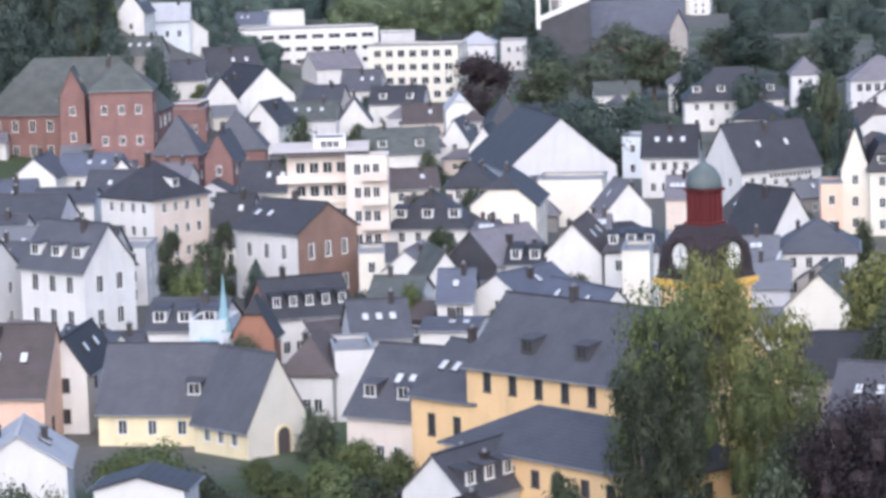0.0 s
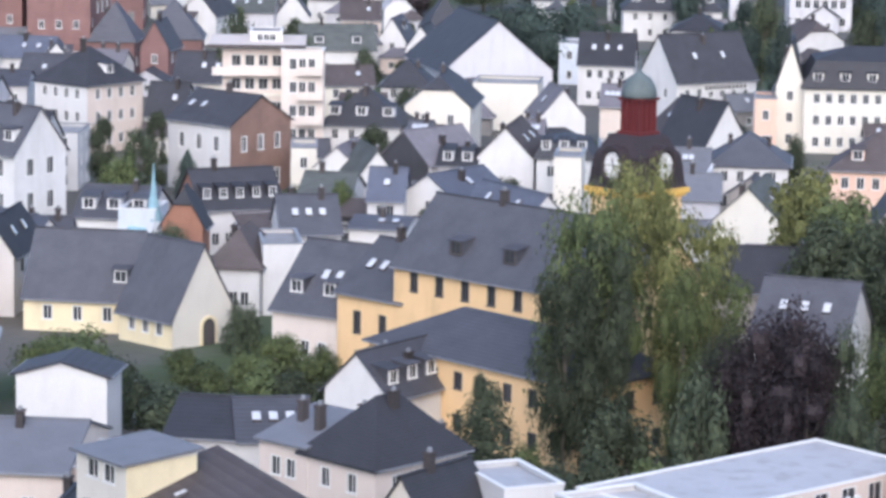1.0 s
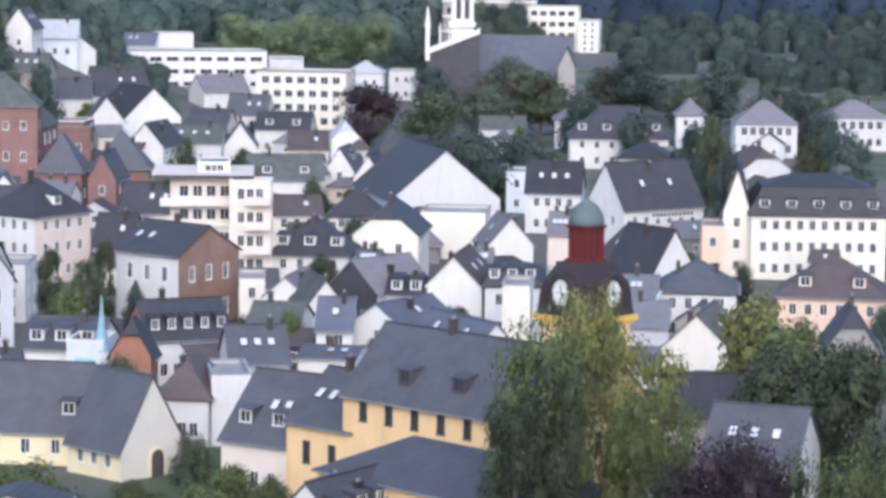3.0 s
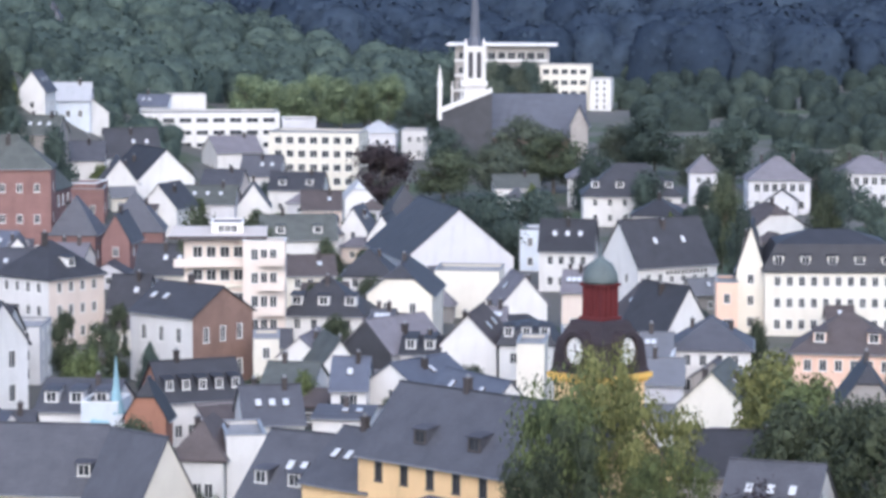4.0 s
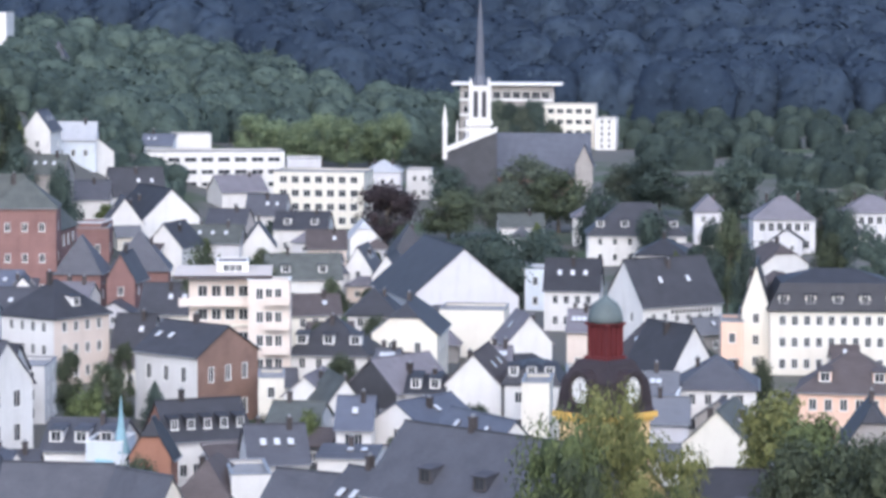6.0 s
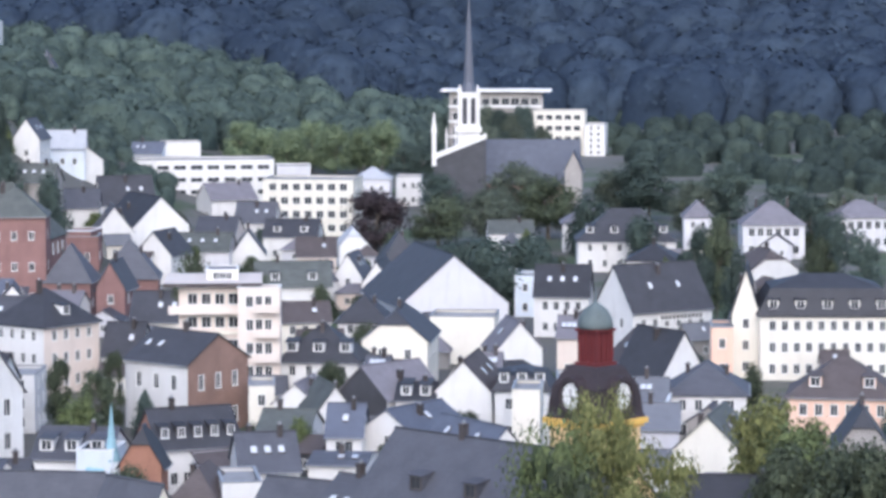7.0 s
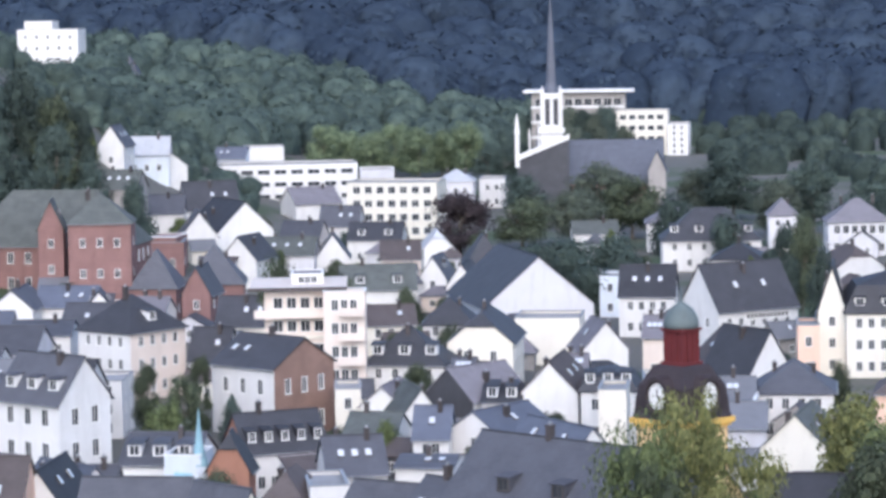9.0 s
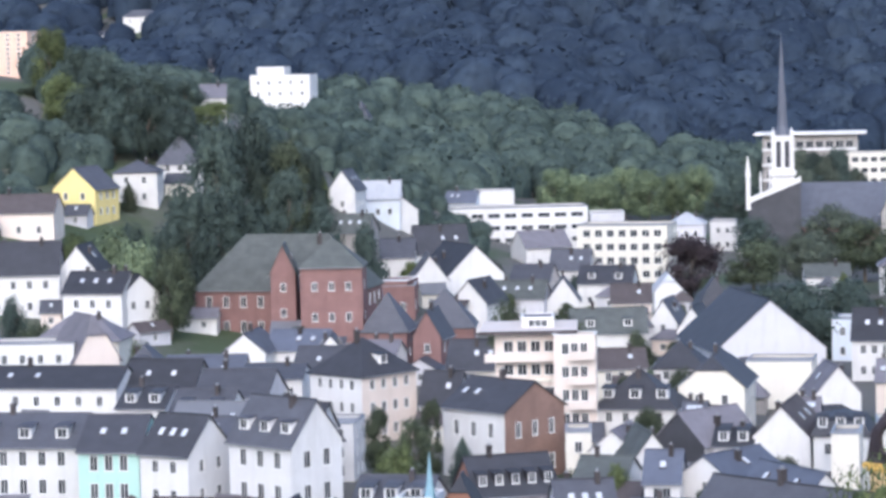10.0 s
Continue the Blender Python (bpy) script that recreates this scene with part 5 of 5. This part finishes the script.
def tree(x, y, z, height, width, leaf, form):
    seed = int(abs(x * 7 + y * 3)) % 4 + (4 if y < 230 and form != "bush" else 0)
    name = "bush" if form == "bush" else "conifer" if form == "cone" else "tree"
    ob = new(name)
    ob.matrix_basis = pose(x, y, z - 0.1)
    tagged(ob, f"{TREE_WORDS[leaf]} {name} with an uneven crown among the houses", name, "trees of the town")
    turn = Matrix.Rotation(x * 1.7 + y, 4, "Z")
    wide = width * (1.0 if form == "tall" else 1.1)
    again("crown", crown_mesh(form, leaf, seed), ob, Matrix.Diagonal((wide, wide, height * (1.03 if form != "bush" else 1.15), 1)) @ turn)
    thin = min(1.0, 12.0 / height)
    again("trunk", limbs_mesh(seed), ob, Matrix.Diagonal((width * thin * 0.9, width * thin * 0.9, height, 1)) @ turn)


for sx, sy in GAP_SHRUBS:
    high = yards.uniform(3.5, 6.5)
    tree(sx, sy, ground_z(sx, sy), high, yards.uniform(3.2, 5.2), yards.choice(("dark", "dark", "green", "hedge")), yards.choice(("bush", "bush", "round", "cone")))
for sx, sy, high in ((-22.4, 239.0, 4.2), (-19.2, 246.0, 3.6), (-25.2, 249.5, 3.2), (-16.4, 251.0, 4.4), (-23.8, 232.6, 3.4)):
    tree(sx, sy, 0.0, high, high * 1.25, "green", "bush")
tree(2.0, 690.0, 0.0, 11.5, 12.5, "hedge", "round")
tree(-38.3, 205.0, 0.0, 11.0, 6.6, "dark", "bush")
tree(-35.1, 203.0, 0.0, 10.6, 4.3, "green", "bush")
tree(-33.4, 240.0, 0.0, 5.6, 7.8, "green", "bush")
tree(-19.9, 225.0, 0.0, 4.6, 6.4, "dark", "bush")
tree(8.6, 222.0, 0.0, 22.4, 9.2, "green", "round")
tree(6.9, 217.0, 0.0, 18.6, 6.6, "dark", "tall")
tree(10.0, 218.0, 0.0, 19.4, 5.6, "dark", "tall")
tree(13.0, 229.0, 0.0, 23.2, 8.4, "olive", "tall")
tree(16.8, 222.0, 0.0, 22.3, 8.6, "olive", "tall")
tree(15.6, 217.0, 0.0, 17.0, 5.0, "green", "tall")
tree(18.6, 219.0, 0.0, 18.2, 6.0, "green", "tall")
tree(21.5, 209.5, 0.0, 14.7, 9.7, "plum", "round")
tree(23.8, 205.5, 0.0, 13.7, 7.2, "plum", "round")
tree(19.2, 212.5, 0.0, 12.2, 6.7, "plum", "round")
tree(23.3, 212.5, 0.0, 14.9, 6.7, "plum", "round")
tree(32.2, 282.0, 0.0, 15.7, 9.7, "olive", "round")
tree(34.5, 274.0, 0.0, 14.7, 8.9, "green", "round")
tree(32.1, 266.0, 0.0, 12.7, 7.6, "dark", "round")
tree(36.2, 262.0, 0.0, 14.2, 8.5, "dark", "round")
tree(38.4, 255.0, 0.0, 14.6, 8.3, "dark", "round")
tree(21.8, 208.5, 0.0, 13.6, 8.4, "plum", "round")
tree(24.6, 209.5, 0.0, 14.0, 7.6, "plum", "round")
tree(18.9, 210.5, 0.0, 12.4, 7.0, "plum", "round")
tree(29.6, 205.0, 0.0, 15.2, 7.4, "green", "round")
tree(32.7, 202.0, 0.0, 14.9, 5.8, "green", "round")
tree(26.1, 198.0, 0.0, 11.6, 4.5, "dark", "round")
tree(0.7, 211.0, 0.0, 9.0, 7.6, "dark", "cone")
tree(3.9, 205.0, 0.0, 6.0, 3.5, "green", "bush")
tree(12.0, 200.0, 0.0, 6.1, 5.3, "green", "bush")
tree(8.7, 204.0, 0.0, 5.7, 4.3, "dark", "bush")
tree(-31.4, 236.0, 0.0, 5.6, 6.7, "green", "bush")
tree(-35.7, 240.0, 0.0, 5.6, 5.5, "green", "bush")
tree(-26.8, 232.0, 0.0, 4.6, 4.0, "dark", "bush")
tree(-19.6, 226.0, 0.0, 4.6, 6.0, "green", "bush")
tree(-14.4, 235.0, 0.0, 4.6, 5.8, "dark", "bush")
tree(-12.6, 244.0, 0.0, 4.6, 3.7, "green", "bush")
tree(-20.8, 216.0, 0.0, 4.6, 4.5, "dark", "bush")
tree(-20.7, 262.0, 0.0, 5.3, 4.0, "dark", "bush")
tree(-14.9, 222.0, 0.0, 4.6, 5.5, "green", "bush")
tree(-44.3, 345.0, 0.0, 10.8, 4.6, "dark", "tall")
tree(-39.4, 342.0, 0.0, 9.8, 5.2, "dark", "tall")
tree(-39.3, 360.0, 0.0, 10.0, 3.4, "dark", "tall")
tree(-41.2, 338.0, 0.0, 8.4, 5.8, "green", "bush")
tree(-36.1, 440.0, 0.0, 15.4, 6.7, "dark", "bush")
tree(-25.8, 430.0, 0.0, 14.4, 5.7, "dark", "bush")
tree(-15.2, 330.0, 0.0, 6.3, 3.8, "green", "bush")
tree(-12.1, 610.0, 0.0, 12.6, 14.0, "plum", "round")
tree(0.7, 620.0, 0.0, 10.9, 14.2, "dark", "round")
tree(18.4, 660.0, 0.0, 15.5, 16.4, "hazed", "round")
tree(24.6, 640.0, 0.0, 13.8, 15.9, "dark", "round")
tree(11.5, 630.0, 0.0, 11.5, 13.2, "hazed", "round")
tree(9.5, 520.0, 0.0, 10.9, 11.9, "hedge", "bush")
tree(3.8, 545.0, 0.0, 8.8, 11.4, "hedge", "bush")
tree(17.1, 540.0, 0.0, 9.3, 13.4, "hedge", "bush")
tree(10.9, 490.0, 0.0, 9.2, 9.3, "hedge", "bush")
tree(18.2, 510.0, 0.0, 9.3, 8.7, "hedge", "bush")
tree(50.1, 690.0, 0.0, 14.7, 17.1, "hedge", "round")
tree(43.5, 700.0, 0.0, 11.4, 12.0, "hazed", "round")
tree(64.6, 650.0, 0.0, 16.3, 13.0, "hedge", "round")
tree(56.3, 640.0, 0.0, 12.6, 11.0, "hazed", "round")
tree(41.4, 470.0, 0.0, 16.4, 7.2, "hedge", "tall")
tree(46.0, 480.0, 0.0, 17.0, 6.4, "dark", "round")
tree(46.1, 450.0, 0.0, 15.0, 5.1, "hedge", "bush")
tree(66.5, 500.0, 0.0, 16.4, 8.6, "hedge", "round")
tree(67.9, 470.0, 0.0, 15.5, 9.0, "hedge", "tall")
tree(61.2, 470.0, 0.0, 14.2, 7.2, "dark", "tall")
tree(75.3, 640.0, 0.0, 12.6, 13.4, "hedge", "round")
tree(86.0, 620.0, 0.0, 12.1, 14.2, "hazed", "round")
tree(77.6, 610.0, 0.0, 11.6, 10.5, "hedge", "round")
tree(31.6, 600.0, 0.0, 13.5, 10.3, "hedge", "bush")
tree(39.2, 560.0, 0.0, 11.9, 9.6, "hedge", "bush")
tree(-80.5, 560.0, 9.2, 14.5, 8.5, "hedge", "round")
tree(-70.5, 540.0, 6.6, 14.6, 8.2, "hedge", "bush")
tree(-152.3, 640.0, 43.7, 15.0, 9.8, "green", "round")
tree(-144.4, 630.0, 40.7, 14.7, 10.2, "hedge", "round")
tree(-137.8, 625.0, 38.4, 14.4, 10.1, "hedge", "round")
tree(-132.8, 630.0, 38.2, 11.7, 10.8, "hedge", "round")
tree(-128.7, 640.0, 38.6, 10.2, 10.4, "hedge", "round")
tree(-124.4, 650.0, 38.2, 9.2, 10.5, "hedge", "round")
tree(-116.3, 640.0, 35.8, 6.0, 10.4, "green", "round")
tree(-129.6, 600.0, 30.6, 15.8, 10.3, "hedge", "round")
tree(-123.6, 605.0, 30.7, 13.8, 10.4, "hedge", "round")
tree(-142.5, 610.0, 36.1, 12.9, 10.5, "green", "round")
tree(-135.5, 600.0, 31.9, 14.7, 10.3, "hedge", "round")
tree(-115.6, 600.0, 27.5, 14.1, 10.3, "hedge", "round")
tree(-153.4, 640.0, 44.0, 2.0, 14.6, "dark", "round")
tree(-141.3, 625.0, 39.2, 2.0, 13.1, "hedge", "round")
tree(-131.3, 615.0, 34.9, 2.5, 10.6, "olive", "round")
tree(-148.9, 610.0, 37.4, 2.0, 10.5, "hedge", "round")
tree(-101.4, 560.0, 14.6, 25.0, 11.7, "hedge", "round")
tree(-96.5, 570.0, 14.6, 25.7, 12.0, "hedge", "round")
tree(-87.3, 560.0, 10.9, 24.5, 11.7, "dark", "tall")
tree(-84.3, 565.0, 10.5, 23.1, 8.6, "hedge", "tall")
tree(-96.7, 505.0, 9.7, 20.6, 9.6, "hedge", "round")
tree(-89.9, 500.0, 8.2, 20.8, 10.5, "hedge", "round")
tree(-84.9, 505.0, 7.7, 20.0, 9.6, "hedge", "round")
tree(-81.7, 520.0, 7.9, 23.9, 8.9, "hedge", "tall")
tree(-93.1, 470.0, 6.7, 14.8, 7.2, "dark", "round")
tree(-109.7, 500.0, 11.5, 12.0, 10.5, "bright", "bush")
tree(-102.8, 490.0, 9.5, 12.6, 8.4, "bright", "bush")
tree(-116.9, 505.0, 13.1, 9.2, 8.7, "green", "bush")
tree(-109.5, 520.0, 13.2, 10.5, 5.9, "hedge", "bush")
tree(-101.8, 510.0, 11.0, 13.2, 6.8, "hedge", "bush")
tree(-93.2, 480.0, 7.4, 12.4, 5.5, "dark", "tall")
tree(-113.0, 445.0, 6.9, 9.7, 5.1, "hedge", "bush")
tree(-108.4, 440.0, 6.1, 7.1, 6.7, "dark", "bush")
tree(-89.8, 430.0, 3.8, 7.6, 4.9, "green", "bush")
tree(-56.4, 860.0, 3.5, 12.4, 12.3, "bright", "round")
tree(-50.1, 870.0, 2.2, 12.2, 12.4, "bright", "round")
tree(-42.6, 860.0, 0.6, 13.1, 12.3, "bright", "round")
tree(-36.1, 870.0, 0.0, 15.5, 12.4, "bright", "round")
tree(-28.8, 860.0, 0.0, 14.8, 12.3, "bright", "round")
tree(-22.2, 870.0, 0.0, 13.2, 12.4, "bright", "round")
tree(-15.1, 860.0, 0.0, 16.0, 12.3, "bright", "round")
tree(-8.8, 850.0, 0.0, 10.4, 9.7, "hedge", "round")
tree(-3.9, 850.0, 0.0, 8.9, 9.7, "hedge", "round")
tree(1.0, 850.0, 0.0, 10.4, 9.7, "hedge", "round")
tree(16.0, 955.0, 0.0, 16.5, 10.0, "hazed", "round")
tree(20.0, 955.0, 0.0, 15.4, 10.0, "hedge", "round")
tree(24.0, 955.0, 0.0, 14.3, 10.0, "hazed", "round")
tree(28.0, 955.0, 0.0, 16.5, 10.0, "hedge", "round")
tree(17.0, 930.0, 0.0, 11.1, 8.9, "hazed", "round")
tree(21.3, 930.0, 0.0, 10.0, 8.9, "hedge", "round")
tree(25.5, 930.0, 0.0, 11.1, 8.9, "hazed", "round")
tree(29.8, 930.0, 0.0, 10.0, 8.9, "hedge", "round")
tree(34.0, 930.0, 0.0, 11.1, 8.9, "hazed", "round")
tree(18.1, 212.0, 0.0, 13.1, 5.3, "dark", "round")
tree(26.7, 207.0, 0.0, 14.6, 4.3, "dark", "round")
tree(16.2, 206.0, 0.0, 11.3, 4.7, "dark", "bush")
tree(10.5, 210.0, 0.0, 7.9, 6.0, "dark", "bush")
tree(6.3, 203.0, 0.0, 5.3, 4.6, "dark", "bush")
tree(-16.9, 236.0, 0.0, 4.6, 6.7, "green", "bush")
tree(-13.1, 243.0, 0.0, 4.6, 5.6, "green", "bush")
tree(-34.4, 246.0, 0.0, 5.6, 9.4, "green", "bush")
tree(-29.5, 238.0, 0.0, 4.6, 5.9, "dark", "bush")
tree(-23.9, 228.0, 0.0, 4.6, 7.4, "dark", "bush")


# ---- the woods: many crowns in one mesh each ----
def woods(name, label, spots, leaf, quads, seed, tilt=0.6):
    rng = np.random.default_rng(seed)
    vs, n = [], 0
    leaves = []
    for x, y, h, w in spots:
        z = ground_z(x, y)
        d = rng.normal(size=(quads, 3))
        d[:, 2] = np.abs(d[:, 2]) * 1.1 - 0.35
        d /= np.linalg.norm(d, axis=1)[:, None]
        lump = 0.92 + 0.1 * np.sin(d[:, 0] * 5 + x) * np.cos(d[:, 1] * 5 + y) + 0.2 * rng.random(quads)
        c = np.array((x, y, z + h * 0.42)) + d * lump[:, None] * np.array((w / 2, w / 2, h * 0.55))
        u = np.cross(d, rng.normal(size=(quads, 3)))
        u /= np.linalg.norm(u, axis=1)[:, None]
        v = np.cross(d, u) + d * rng.uniform(-tilt, tilt, (quads, 1))
        s = (w * rng.uniform(0.022, 0.05, quads))[:, None]
        leaves.append(np.stack((c + u * s, c + v * s, c - u * s, c - v * s), 1).reshape(-1, 3))
        # the body of the crown: an uneven dome
        k = 11
        th = np.arange(k) * 2 * np.pi / k
        bump = 1 + 0.13 * np.sin(3 * th + x) + rng.uniform(-0.08, 0.08, (6, k))
        core = [np.stack((x + w * r * bump[i] * np.cos(th + i * 0.3), y + w * r * bump[i] * np.sin(th + i * 0.3), z + h * t * (0.9 + 0.1 * bump[i])), 1)
                for i, (r, t) in enumerate(((0.46, -0.1), (0.49, 0.3), (0.45, 0.54), (0.35, 0.75), (0.2, 0.88), (0.03, 0.93)))]
        vs.append(np.concatenate(core))
    quad_v = np.concatenate(leaves)
    core_v = np.concatenate(vs)
    nq = len(quad_v)
    quad_f = np.arange(nq).reshape(-1, 4)
    k = 11
    ring = np.array([(i * k + j, i * k + (j + 1) % k, (i + 1) * k + (j + 1) % k, (i + 1) * k + j) for i in range(5) for j in range(k)])
    core_f = (nq + np.arange(len(spots))[:, None, None] * 6 * k + ring[None]).reshape(-1, 4)
    allv, allf = np.concatenate((quad_v, core_v)), np.concatenate((quad_f, core_f))
    me = bpy.data.meshes.new(name)
    me.vertices.add(len(allv))
    me.vertices.foreach_set("co", allv.ravel())
    me.loops.add(allf.size)
    me.loops.foreach_set("vertex_index", allf.ravel().astype(np.int32))
    me.polygons.add(len(allf))
    me.polygons.foreach_set("loop_start", np.arange(0, allf.size, 4, dtype=np.int32))
    me.polygons.foreach_set("use_smooth", np.ones(len(allf), dtype=bool))
    me.update(calc_edges=True)
    me.materials.append(LEAF[leaf])
    tagged(new(name, me), label, "woods", kind="stuff")


def scatter(n, x0, x1, y0, y1, keep, small, large, seed):
    rng = random.Random(seed)
    out = []
    for _ in range(n):
        y = rng.uniform(y0, y1)
        x = rng.uniform(x0, x1) * y / y1
        if keep(x, y):
            h = rng.uniform(small, large)
            out.append((x, y, h, h * rng.uniform(0.85, 1.3)))
    return out


def foot(x):
    return 1150 + 0.9 * max(0.0, -x - 40)


# houses on the hills stand in clearings
CLEARINGS = ((-134, 533, 0.018), (-129, 560, 0.014), (-121, 578, 0.013), (-115, 593, 0.013), (-163, 1030, 0.013), (-177, 690, 0.015), (-87, 630, 0.009), (-82, 649, 0.012), (-77, 652, 0.011), (-60, 551, 0.012), (-66, 531, 0.014), (-76, 560, 0.012), (-343, 1671, 0.008), (-360, 1643, 0.005), (-261, 1441, 0.006), (-121, 667, 0.009), (-133, 1015, 0.006), (-267, 1598, 0.003), (-70, 574, 0.014), (-63, 609, 0.014), (-64, 527, 0.014), (-168, 1042, 0.008))


def clear(x, y):
    return not any(cy - (75 if cy < 1200 else 170) < y < cy + 14 and abs(x / y - cx / cy) < r for cx, cy, r in CLEARINGS)


woods("far_woods", "dark deciduous woods on the far hillside with blue haze painted in", scatter(2700, -500, 330, 1100, 1640, lambda x, y: y > foot(x) - 5 and clear(x, y), 15, 27, 3) + scatter(1100, -900, 700, 1600, 2300, lambda x, y: y > foot(x) and clear(x, y), 18, 27, 4), "wood", 110, 3, 0.5)
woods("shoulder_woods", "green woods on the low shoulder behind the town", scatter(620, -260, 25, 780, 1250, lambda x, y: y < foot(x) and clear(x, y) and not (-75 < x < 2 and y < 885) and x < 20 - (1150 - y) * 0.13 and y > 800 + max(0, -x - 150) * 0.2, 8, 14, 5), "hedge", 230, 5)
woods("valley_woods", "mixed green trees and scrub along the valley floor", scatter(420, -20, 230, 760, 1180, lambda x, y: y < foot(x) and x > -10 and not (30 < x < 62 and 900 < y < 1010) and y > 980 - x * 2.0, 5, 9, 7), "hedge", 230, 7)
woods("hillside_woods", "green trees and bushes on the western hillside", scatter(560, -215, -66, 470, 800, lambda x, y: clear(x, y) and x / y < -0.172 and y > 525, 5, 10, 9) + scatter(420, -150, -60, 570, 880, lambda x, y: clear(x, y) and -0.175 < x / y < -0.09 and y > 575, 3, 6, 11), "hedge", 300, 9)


# ---- parked cars ----
def car(x, y, z, yaw, paint, label):
    ob = new("car")
    ob.matrix_basis = pose(x, y, z, 0, 0, yaw)
    tagged(ob, label, "car", "parked cars")
    bm = boxed((-2.1, -0.85, 0.3, 2.1, 0.85, 0.85))
    bmesh.ops.bevel(bm, geom=list(bm.edges), offset=0.12, segments=2, affect="EDGES")
    part("body", bm, paint, ob, smooth=False)
    bm = bmesh.new()
    lo = [(-1.5, -0.8, 0.83), (1.0, -0.8, 0.83), (1.0, 0.8, 0.83), (-1.5, 0.8, 0.83)]
    hi = [(-1.1, -0.65, 1.42), (0.35, -0.65, 1.42), (0.35, 0.65, 1.42), (-1.1, 0.65, 1.42)]
    v = [bm.verts.new(p) for p in lo + hi]
    for f in ((4, 5, 6, 7), (0, 1, 5, 4), (1, 2, 6, 5), (2, 3, 7, 6), (3, 0, 4, 7)):
        bm.faces.new([v[i] for i in f])
    part("cabin", bm, GLASS, ob)
    part("car_roof", boxed((-1.1, -0.66, 1.41, 0.35, 0.66, 1.46)), paint, ob)
    for sx in (-1.3, 1.3):
        for sy in (-0.8, 0.8):
            w = part("wheel", lathe([(0.2, -0.1), (0.32, -0.09), (0.32, 0.09), (0.2, 0.1)], 14), TRIM_DARK, ob)
            w.matrix_basis = pose(sx, sy, 0.32, 90)


car(-30.3, 245.7, 0.0, 8, TRIM, "white parked car in a yard")
car(-29.5, 240.7, 0.0, 10, TRIM_DARK, "dark parked car in a yard")
car(-25.2, 233.5, 0.0, 20, TRIM, "white parked car beside dark roofs")


# ---- balconies of the pale apartment house ----
def balcony(x, y, z, yaw, w):
    ob = new("balcony")
    ob.matrix_basis = pose(x, y, z, 0, 0, yaw)
    tagged(ob, "white concrete balcony with parapet and square posts", "balcony", "balconies of the pale house")
    part("floor_slab", boxed((0, -1.6, -0.15, w, -0.01, 0.05)), TRIM, ob)
    part("parapet", boxed((0, -1.6, 0.05, w, -1.48, 0.95)), TRIM, ob)
    for px in (0.0, w - 0.3):
        part("post", boxed((px, -1.95, -3.2, px + 0.3, -1.61, 2.5)), TRIM, ob)
    part("balcony_door", boxed((w * 0.3, -0.06, 0.06, w * 0.7, 0.02, 2.2)), GLASS, ob)


for along in (4.2, 9.0, 13.8):
    for up in (2.5, 5.2):
        balcony(13.0 + along * 0.749, 175.9 + along * 0.663, up, 41.5, 4.2)
